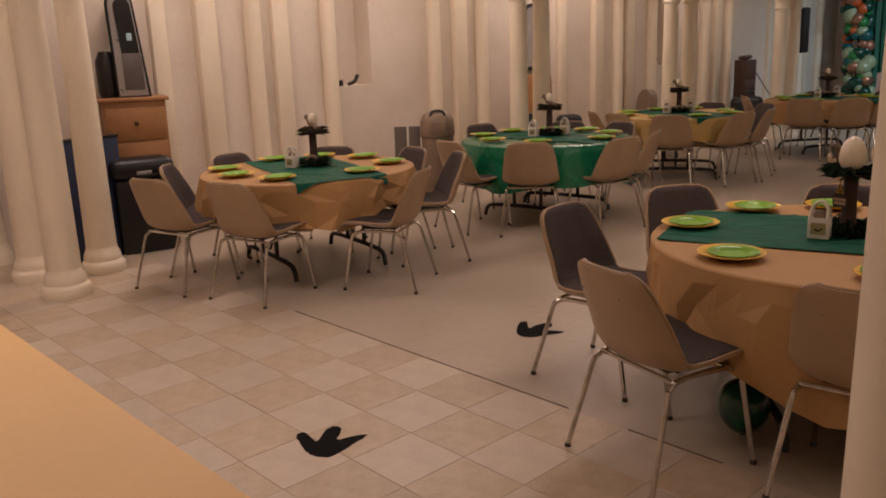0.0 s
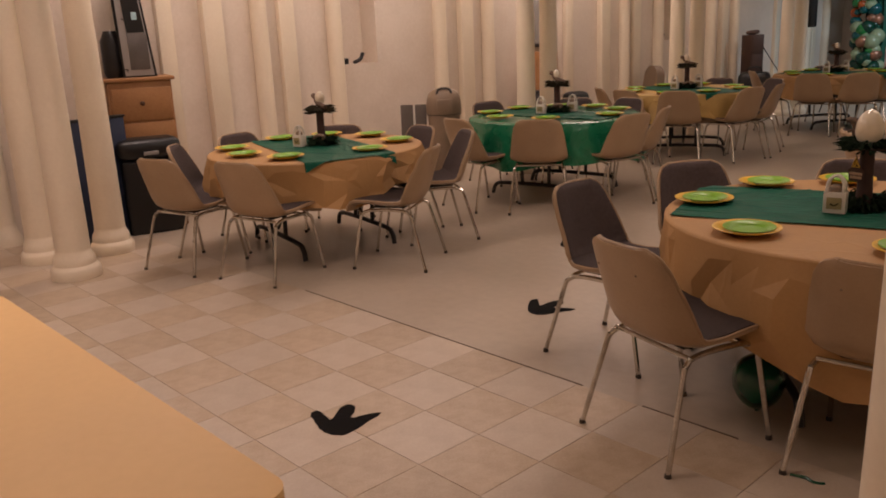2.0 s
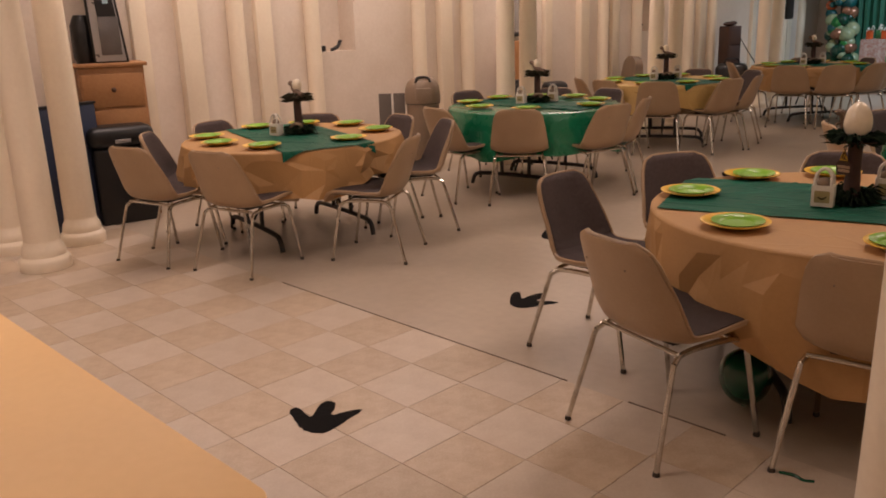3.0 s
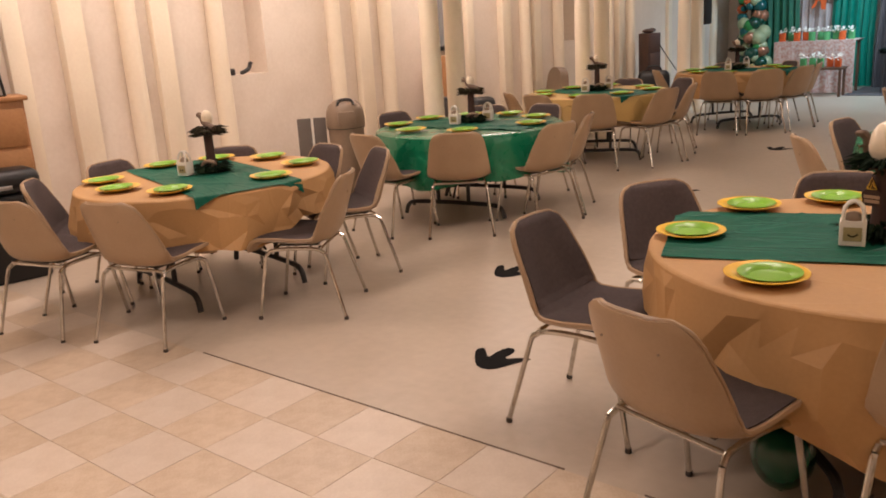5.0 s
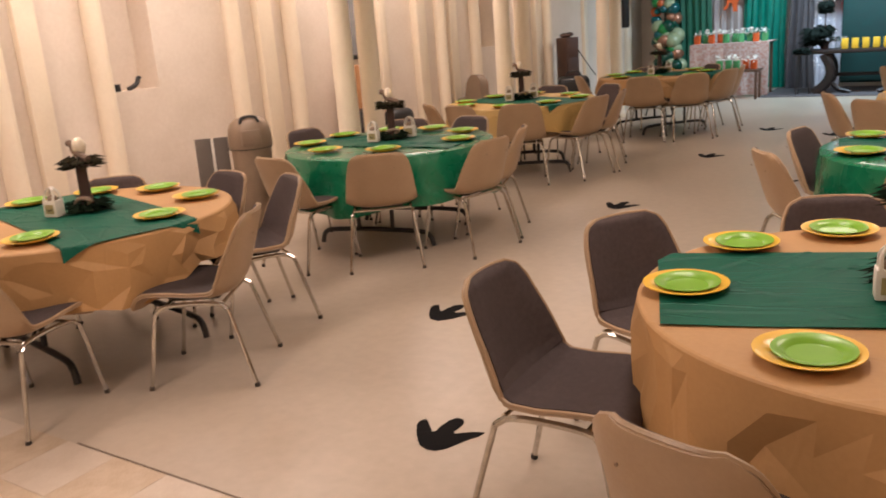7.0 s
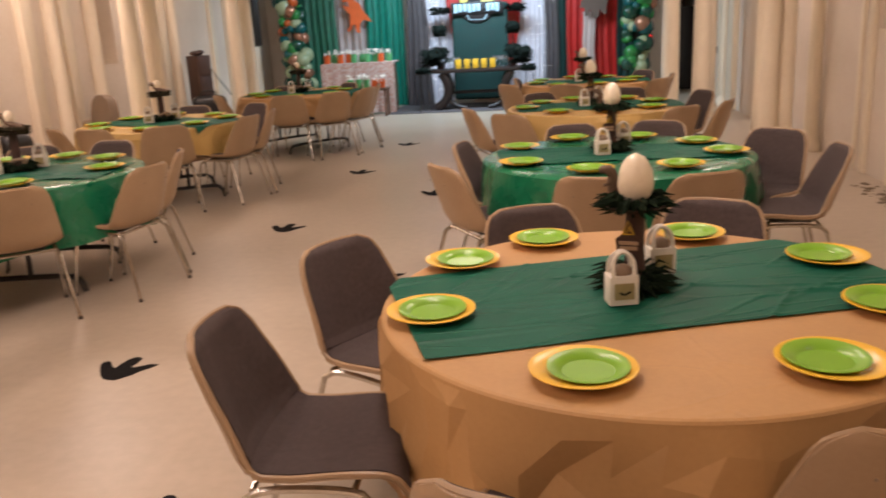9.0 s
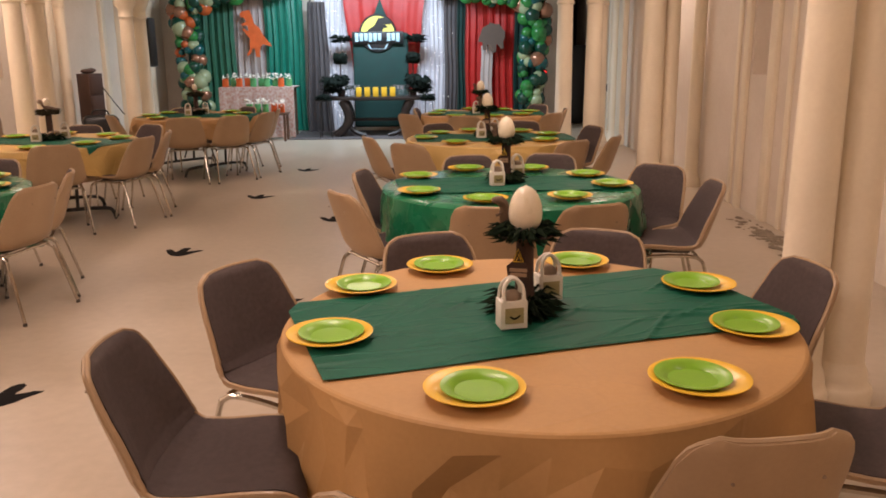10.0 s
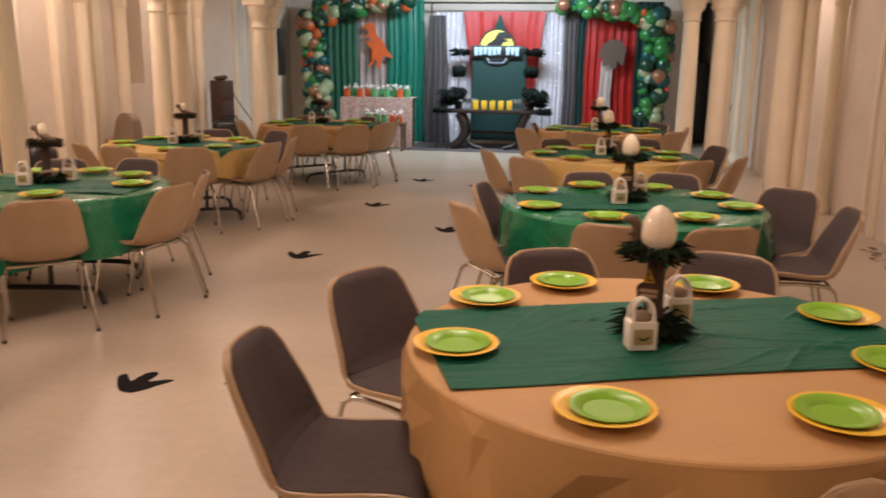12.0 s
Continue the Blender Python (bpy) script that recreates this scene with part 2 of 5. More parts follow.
def lathe(profile, seg=24, bm=None, at=(0, 0, 0), wob=None):
    """A solid turned round z from (radius, height) pairs, closed at both ends."""
    bm2 = bmesh.new()
    rings = []
    for r, z in profile:
        rings.append([bm2.verts.new((at[0] + r * math.cos(2 * math.pi * k / seg), at[1] + r * math.sin(2 * math.pi * k / seg), at[2] + z)) for k in range(seg)])
    for a, b in zip(rings, rings[1:]):
        for k in range(seg):
            bm2.faces.new((a[k], a[(k + 1) % seg], b[(k + 1) % seg], b[k]))
    bm2.faces.new(rings[0][::-1])
    bm2.faces.new(rings[-1])
    return merge(bm, bm2)


def tube(points, r, seg=8, bm=None, taper=None):
    """A round tube along a line of points."""
    bm2 = bmesh.new()
    pts = [Vector(p) for p in points]
    rings = []
    for i, p in enumerate(pts):
        d = (pts[min(i + 1, len(pts) - 1)] - pts[max(i - 1, 0)]).normalized()
        u = d.cross(Vector((0.31, 0.17, 0.93))).normalized()
        v = d.cross(u)
        rr = r if taper is None else r * taper[i]
        rings.append([bm2.verts.new(p + rr * (u * math.cos(2 * math.pi * k / seg) + v * math.sin(2 * math.pi * k / seg))) for k in range(seg)])
    for a, b in zip(rings, rings[1:]):
        for k in range(seg):
            bm2.faces.new((a[k], a[(k + 1) % seg], b[(k + 1) % seg], b[k]))
    bm2.faces.new(rings[0][::-1])
    bm2.faces.new(rings[-1])
    return merge(bm, bm2)


def bend(pts, n=4, cut=0.25):
    """Rounds the corners of a line of points."""
    for _ in range(n):
        out = [Vector(pts[0])]
        for a, b in zip(pts, pts[1:]):
            a, b = Vector(a), Vector(b)
            out += [a.lerp(b, cut), a.lerp(b, 1 - cut)]
        out.append(Vector(pts[-1]))
        pts = out
    return pts


def sheet(fn, nu, nv, thick=0.0, bm=None, wrap=False):
    """A grid surface fn(u, v), u and v in 0..1, made solid by thick."""
    bm2 = bmesh.new()
    cols = nu if wrap else nu + 1
    vs = [[bm2.verts.new(fn(i / nu, j / nv)) for j in range(nv + 1)] for i in range(cols)]
    for i in range(nu):
        for j in range(nv):
            a, b = vs[i], vs[(i + 1) % cols]
            bm2.faces.new((a[j], b[j], b[j + 1], a[j + 1]))
    if thick:
        bm2.normal_update()
        low = [[bm2.verts.new(v.co - v.normal * thick) for v in row] for row in vs]
        for i in range(nu):
            for j in range(nv):
                a, b = low[i], low[(i + 1) % cols]
                bm2.faces.new((a[j + 1], b[j + 1], b[j], a[j]))
        for i in range(nu):
            for j, flip in ((0, 1), (nv, 0)):
                q = (vs[i][j], vs[(i + 1) % cols][j], low[(i + 1) % cols][j], low[i][j])
                bm2.faces.new(q if flip else q[::-1])
        for i in (0, nu) if not wrap else ():
            for j in range(nv):
                bm2.faces.new((vs[i][j], vs[i][j + 1], low[i][j + 1], low[i][j]))
    return merge(bm, bm2)


def outline(points, depth, bm=None):
    """A flat shape in the x-z plane, extruded along y."""
    bm2 = bmesh.new()
    f = bm2.faces.new([bm2.verts.new((x, 0, z)) for x, z in points])
    ext = bmesh.ops.extrude_face_region(bm2, geom=[f])
    bmesh.ops.translate(bm2, verts=[v for v in ext["geom"] if isinstance(v, bmesh.types.BMVert)], vec=(0, depth, 0))
    bmesh.ops.triangulate(bm2, faces=[f for f in bm2.faces if len(f.verts) > 4])
    return merge(bm, bm2)


def ball(r, sub=2, bm=None, at=(0, 0, 0), scale=(1, 1, 1)):
    bm2 = bmesh.new()
    bmesh.ops.create_icosphere(bm2, subdivisions=sub, radius=r)
    bmesh.ops.transform(bm2, verts=bm2.verts, matrix=Matrix.LocRotScale(at, None, scale))
    return merge(bm, bm2)


# ---- setting ----
HALL_X0, HALL_X1, HALL_Y0, HALL_Y1, CEIL_Z = -7.12, 1.50, -2.6, 18.3, 3.3

structure("floor", box(HALL_X0 - 0.4, HALL_X1 + 0.4, HALL_Y0 - 0.4, HALL_Y1 + 3, -0.2, 0.0), FLOOR, "worn cream linoleum floor of the hall")
structure("ceiling", box(HALL_X0 - 0.4, HALL_X1 + 0.4, HALL_Y0 - 0.4, HALL_Y1 + 3, CEIL_Z, CEIL_Z + 0.2), CEIL, "plain painted ceiling")
structure("wall_south", box(HALL_X0 - 0.4, HALL_X1 + 0.4, HALL_Y0 - 0.3, HALL_Y0, 0, CEIL_Z), PLASTER, "plain cream plaster wall")
bm = box(HALL_X1, HALL_X1 + 0.3, HALL_Y0, 8.73, 0, CEIL_Z)
bm = box(HALL_X1, HALL_X1 + 0.3, 9.09, HALL_Y1 + 3, 0, CEIL_Z, bm=bm)
bm = box(HALL_X1, HALL_X1 + 0.3, 8.73, 9.09, 0, 1.3, bm=bm)
bm = box(HALL_X1 + 0.15, HALL_X1 + 0.3, 8.73, 9.09, 1.3, CEIL_Z, bm=bm)
structure("wall_east", bm, PLASTER, "cream plaster wall with pilasters and a niche")


def wall_with_niches():
    """The long wall: full-height piers, and niches that open above a ledge."""
    bm = None
    y = HALL_Y0
    for n0, n1 in ((5.44, 5.89), (11.51, 11.97)):
        bm = box(HALL_X0 - 0.3, HALL_X0, y, n0, 0, CEIL_Z, bm=bm)
        bm = box(HALL_X0 - 0.3, HALL_X0, n0, n1, 0, 1.23, bm=bm)
        bm = box(HALL_X0 - 0.3, HALL_X0, n0, n1, 2.6, CEIL_Z, bm=bm)
        bm = box(HALL_X0 - 0.3, HALL_X0 - 0.26, n0, n1, 1.23, 2.6, bm=bm)
        y = n1
    return box(HALL_X0 - 0.3, HALL_X0, y, HALL_Y1 + 3, 0, CEIL_Z, bm=bm)


structure("wall_west", wall_with_niches(), PLASTER, "cream plaster wall with niches above a ledge")
bm = box(HALL_X0, 1.08, HALL_Y1, HALL_Y1 + 0.3, 0, CEIL_Z)
bm = box(1.08, HALL_X1, HALL_Y1, HALL_Y1 + 0.3, 2.75, CEIL_Z, bm=bm)
structure("wall_north", bm, PLASTER, "cream plaster end wall with a dark doorway")
# sheet behind the doorway, the passage's darkness put into its colour
structure("wall_passage", box(0.6, HALL_X1, HALL_Y1 + 1.6, HALL_Y1 + 1.7, 0, CEIL_Z), PASSAGE_SHADE, "near-black sheet that paints in the shade of the passage beyond the doorway")
structure("door_1", box(1.10, HALL_X1 - 0.005, HALL_Y1 + 0.16, HALL_Y1 + 0.2, 0.005, 1.6, 0.006), BLACK, "black half-height door in the doorway")


def half_shaft(y, r, x, out, name="pilaster"):
    """A round shaft against a side wall, with base and capital."""
    t = thing(name, "cream painted plaster shaft against the wall", "pilaster", "wall pilasters", pose(x, y, 0))
    part("shaft", lathe([(r, 0.16), (r * 0.93, 2.2)], 20), COLUMN, t)
    part("base", lathe([(r * 1.45, 0), (r * 1.45, 0.06), (r * 1.3, 0.09), (r * 1.15, 0.12), (r * 1.02, 0.17)], 20), COLUMN, t)
    part("capital", lathe([(r * 0.95, 2.18), (r * 1.1, 2.2), (r * 1.05, 2.24), (r * 1.3, 2.34), (r * 1.5, 2.38), (r * 1.5, 2.46)], 20), COLUMN, t)
    part("impost", box(-r * 1.6, r * 1.6, -r * 1.6, r * 1.6, 2.46, CEIL_Z, 0.01), COLUMN, t)
    tagged(t, kind="structure")
    return t


def flat_pilaster(x0, x1, y0, y1):
    bm = box(x0, x1, y0, y1, 0.12, CEIL_Z, 0.012)
    box(x0 - 0.015, x1 + 0.015, y0 - 0.02, y1 + 0.02, 0, 0.12, 0.01, bm=bm)
    structure("pilaster", bm, COLUMN, "flat cream plaster pilaster with a plinth")


for y0 in (-2.2, 3.82, 9.84, 15.86):
    flat_pilaster(HALL_X0, HALL_X0 + 0.10, y0, y0 + 0.20)
    half_shaft(y0 + 0.60, 0.085, HALL_X0 + 0.05, 1)
    flat_pilaster(HALL_X0, HALL_X0 + 0.07, y0 + 0.82, y0 + 1.0)
    half_shaft(y0 + 1.48, 0.085, HALL_X0 + 0.05, 1)
for y0 in (1.09, 6.79, 12.85):
    half_shaft(y0, 0.085, HALL_X0 + 0.05, 1)
    flat_pilaster(HALL_X0, HALL_X0 + 0.09, y0 + 0.32, y0 + 0.52)
    half_shaft(y0 + 0.80, 0.085, HALL_X0 + 0.05, 1)
    flat_pilaster(HALL_X0, HALL_X0 + 0.07, y0 + 2.3, y0 + 2.45)
flat_pilaster(HALL_X1 - 0.07, HALL_X1, 7.26, 7.58)
for y0, y1, dx in ((8.12, 8.2, 0.03), (8.45, 8.6, 0.05), (9.14, 9.26, 0.04), (9.42, 9.5, 0.025)):
    structure("pilaster", box(HALL_X1 - dx, HALL_X1, y0, y1, 0, CEIL_Z, 0.008), COLUMN, "narrow cream plaster strip on the wall")
half_shaft(10.5, 0.075, HALL_X1 - 0.1, -1)
for y0 in (3.4, 14.6):
    flat_pilaster(HALL_X1 - 0.09, HALL_X1, y0, y0 + 0.35)
    half_shaft(y0 + 0.62, 0.085, HALL_X1 - 0.05, -1)
    flat_pilaster(HALL_X1 - 0.06, HALL_X1, y0 + 1.15, y0 + 1.32)
    flat_pilaster(HALL_X1 - 0.06, HALL_X1, y0 + 1.62, y0 + 1.75)


def column(x, y, r, h):
    t = thing("column", "cream painted round plaster column with a moulded base", "column", "columns of the hall", pose(x, y, 0))
    part("shaft", lathe([(r * 1.06, 0.2), (r * 1.03, 0.5), (r * 0.97, 1.4), (r * 0.90, h)], 32), COLUMN, t)
    part("base", lathe([(r * 1.5, 0), (r * 1.52, 0.02), (r * 1.52, 0.07), (r * 1.42, 0.085), (r * 1.3, 0.1), (r * 1.3, 0.12), (r * 1.22, 0.155), (r * 1.1, 0.175), (r * 1.04, 0.21)], 32), COLUMN, t)
    part("capital", lathe([(r * 0.94, h - 0.020), (r * 1.08, h - 0.005), (r * 1.08, h + 0.015), (r * 0.97, h + 0.030), (r * 1.0, h + 0.100), (r * 1.25, h + 0.150), (r * 1.45, h + 0.180), (r * 1.45, h + 0.230), (r * 1.62, h + 0.260), (r * 1.62, h + 0.300)], 32), COLUMN, t)
    part("impost", box(-r * 1.75, r * 1.75, -r * 1.75, r * 1.75, h + 0.30, CEIL_Z, 0.015), COLUMN, t)
    tagged(t, kind="structure")
    return t


COLUMNS = [(-5.64, 1.93, 0.108, 2.08), (-6.28, 1.93, 0.108, 2.08), (-6.13, 2.38, 0.106, 2.08),
           (-5.80, 6.83, 0.098, 2.06), (-5.79, 7.19, 0.098, 2.06), (-5.76, 9.72, 0.098, 2.06), (-5.70, 10.09, 0.098, 2.06),
           (-5.84, 12.98, 0.098, 2.02), (-5.79, 13.35, 0.098, 2.02),
           (-0.425, 2.19, 0.142, 2.17), (0.16, 4.6, 0.097, 2.17), (0.362, 4.62, 0.097, 2.17),
           (0.53, 9.0, 0.105, 2.2), (0.70, 9.12, 0.105, 2.2), (0.41, 14.0, 0.125, 2.2), (0.86, 14.0, 0.13, 2.2), (1.0, 14.3, 0.12, 2.2)]
for cx, cy, cr, ch in COLUMNS:
    column(cx, cy, cr, ch)

for lx, ly, watts in LAMPS:
    t = thing("ceiling_light", "rectangular ceiling light with a warm diffuser", "lamp", "ceiling lights", pose(lx, ly, 0))
    part("housing", box(-0.3, 0.3, -1.15, 1.15, 3.22, CEIL_Z, 0.01), WHITE_CARD, t)
    part("diffuser", box(-0.25, 0.25, -1.1, 1.1, 3.19, 3.22, 0.006), GLOW, t)


# ---- chairs ----
PROFILE = [(0.235, 0.395, 0.205), (0.232, 0.420, 0.215), (0.20, 0.440, 0.225), (0.10, 0.440, 0.232), (-0.02, 0.428, 0.235), (-0.12, 0.425, 0.236),
           (-0.178, 0.442, 0.234), (-0.212, 0.485, 0.230), (-0.238, 0.555, 0.222), (-0.265, 0.64, 0.210), (-0.289, 0.717, 0.194), (-0.304, 0.766, 0.172), (-0.311, 0.79, 0.122)]


def shell_point(u, v, lift=0.0, wide=1.0, lo=0.0, hi=1.0):
    s = (lo + (hi - lo) * u) * (len(PROFILE) - 1)
    i = min(int(s), len(PROFILE) - 2)
    f = s - i
    y, z, w = (a + (b - a) * f for a, b in zip(PROFILE[i], PROFILE[i + 1]))
    a, b = PROFILE[i], PROFILE[i + 1]
    d = Vector((0, b[0] - a[0], b[1] - a[1])).normalized()
    n = Vector((0, d.z, -d.y))
    k = 2 * v - 1
    back = min(max((s - 5) / 3, 0), 1)
    bendy = math.exp(-((s - 6.6) / 1.6) ** 2)
    top = min(max((s - 8.5) / 3.5, 0), 1)
    rim = (abs(k) ** 2.5 * (0.018 + 0.026 * back + 0.022 * bendy) + abs(k) ** 8 * 0.014) * (1 - 0.62 * top)
    return Vector((k * w * wide, y, z)) + n * (rim + lift) + d * (0.007 * top * (1 - k * k))


def build_chair():
    t = thing("shell_chair", "beige plastic shell chair with grey upholstery and chrome legs", "chair", "chairs round the tables")
    part("shell", sheet(lambda u, v: shell_point(u, v), 30, 14, 0.011), SHELL, t, "beige moulded plastic shell")

    loop = [shell_point(k / 30, 0.0, 0.002) for k in range(31)] + [shell_point(1.0, k / 10, 0.002) for k in range(1, 10)]
    loop += [shell_point(1 - k / 30, 1.0, 0.002) for k in range(31)] + [shell_point(0.0, 1 - k / 10, 0.002) for k in range(1, 11)]
    part("rim", tube(loop, 0.0075, 6), SHELL, t, "rounded beige rim of the shell")

    def pad(lo, hi):
        def fn(u, v):
            end = u if lo < 0.3 else 1 - u
            edge = min(end * (hi - lo) * 12, min(v, 1 - v) * 6, 1)
            return shell_point(u, v, 0.008 + 0.024 * math.sqrt(max(edge, 0)), 0.955, lo, hi)
        return sheet(fn, 22, 18, 0.004)

    part("seat_pad", pad(0.06, 0.475), FABRIC, t, "grey upholstered seat")
    part("back_pad", pad(0.475, 0.995), FABRIC, t, "grey upholstered back")
    for sx in (-1, 1):
        part("side_bar", tube(bend([(sx * 0.205, -0.175, 0.375), (sx * 0.19, -0.13, 0.405), (sx * 0.19, 0.13, 0.405), (sx * 0.205, 0.165, 0.375)], 2), 0.011), CHROME, t)
        for sy, foot, knee in ((1, (0.225, 0.235), (0.205, 0.165)), (-1, (0.245, -0.275), (0.205, -0.175))):
            leg = part("leg", tube(bend([(sx * knee[0], knee[1], 0.376), (sx * (knee[0] + 0.003), knee[1] * 1.05, 0.35), (sx * foot[0], foot[1], 0.012)], 2), 0.0105), CHROME, t, "chrome tube leg")
            part("foot_cap", lathe([(0.012, 0), (0.0135, 0.005), (0.012, 0.012), (0.0115, 0.02)], 10, at=(sx * foot[0], foot[1], 0)), RUBBER, leg)
    for y in (0.12, -0.15):
        part("cross_bar", tube([(-0.195, y, 0.402), (0.195, y, 0.402)], 0.009), CHROME, t)
    for sx in (-0.1, 0.1):
        part("rivet", lathe([(0.0045, 0), (0.004, 0.003)], 8), TAUPE, t).matrix_basis = pose(sx, -0.309, 0.705, 76)
    part("mount", box(-0.14, 0.14, -0.12, 0.1, 0.408, 0.424, 0.004), DARK_METAL, t, "black mounting plate")
    return t


TABLES = {"N": (-1.13, 3.59), "G2": (-1.01, 6.23), "R3": (-0.99, 8.98), "R4": (-0.93, 11.92),
          "L1": (-5.045, 3.585), "L2": (-4.87, 6.16), "L3": (-5.17, 8.95), "L4": (-4.65, 11.95)}
# per table: the place of the backrest's top, and the way the chair faces where it does not face the table's middle
SEATS = {
    "N": [(-2.36, 3.22, 1), (-2.215, 4.04, -31), (-1.51, 4.55), (-0.74, 4.60), (-0.065, 4.0, -172), (0.05, 3.2), (-0.735, 2.64, 98), (-1.50, 2.388, 74)],
    "L1": [(-5.16, 2.35, 105), (-4.512, 2.574, 105), (-5.72, 2.75), (-5.98, 3.42), (-3.89, 3.745, -149), (-4.33, 4.51, -119), (-4.88, 4.55), (-5.62, 4.24)],
    "L2": [(-4.285, 5.23, 127), (-5.95, 6.34), (-5.03, 4.99), (-3.80, 5.93), (-3.88, 6.53), (-4.70, 7.18), (-5.27, 7.0)],
    "L3": [(-5.84, 8.13), (-5.38, 7.97), (-4.70, 8.02), (-4.14, 8.65, 166), (-4.10, 9.2), (-4.52, 9.97), (-5.25, 9.95)],
    "L4": [(-4.475, 10.80, 103), (-3.92, 11.03), (-3.62, 11.58), (-3.60, 12.12), (-5.53, 11.25), (-4.1, 12.6), (-5.0, 12.5)],
    "G2": [(-1.20, 5.13), (-0.64, 5.17), (-1.99, 6.4), (-2.02, 5.60), (0.04, 6.6, -132), (0.19, 5.86, 178), (-1.26, 7.17), (-0.62, 7.22)],
    "R3": [(-2.13, 8.50), (-1.75, 7.93), (-0.30, 8.06), (0.12, 8.42), (0.10, 9.38), (-1.52, 9.8), (-0.56, 10.03)],
    "R4": [(-1.89, 11.05), (-1.82, 12.0), (-0.09, 11.05), (0.14, 11.75), (-1.2, 10.65), (-0.1, 12.6)],
}
first_chair = None
for key, seats in SEATS.items():
    tx, ty = TABLES[key]
    for bx, by, *way in seats:
        face = radians(way[0]) if way else math.atan2(ty - by, tx - bx)
        m = pose(bx + 0.311 * math.cos(face), by + 0.311 * math.sin(face), 0, 0, 0, math.degrees(face) - 90)
        if first_chair is None:
            first_chair = build_chair()
            first_chair.matrix_basis = m
        else:
            copy_thing(first_chair, m)


# ---- round tables and what lies on them ----
def build_table(m):
    t = thing("round_table", "round folding table on dark steel legs", "table", "round tables", m)
    part("tabletop", lathe([(0.745, 0.697), (0.765, 0.702), (0.765, 0.72), (0.755, 0.727)], 64), DARK_WOOD, t)
    for sx in (-1, 1):
        part("foot_bar", tube(bend([(sx * 0.36, -0.47, 0.012), (sx * 0.36, -0.45, 0.09), (sx * 0.36, -0.38, 0.125), (sx * 0.36, 0.38, 0.125), (sx * 0.36, 0.45, 0.09), (sx * 0.36, 0.47, 0.012)], 3), 0.018), DARK_METAL, t)
        for sy in (-1, 1):
            part("leg", tube([(sx * 0.36, sy * 0.14, 0.12), (sx * 0.36, sy * 0.16, 0.698)], 0.016), DARK_METAL, t)
        part("brace", tube([(sx * 0.36, 0, 0.16), (sx * 0.05, 0, 0.692)], 0.009), DARK_METAL, t)
    part("rail", tube([(-0.36, 0, 0.66), (0.36, 0, 0.66)], 0.012), DARK_METAL, t)
    return t


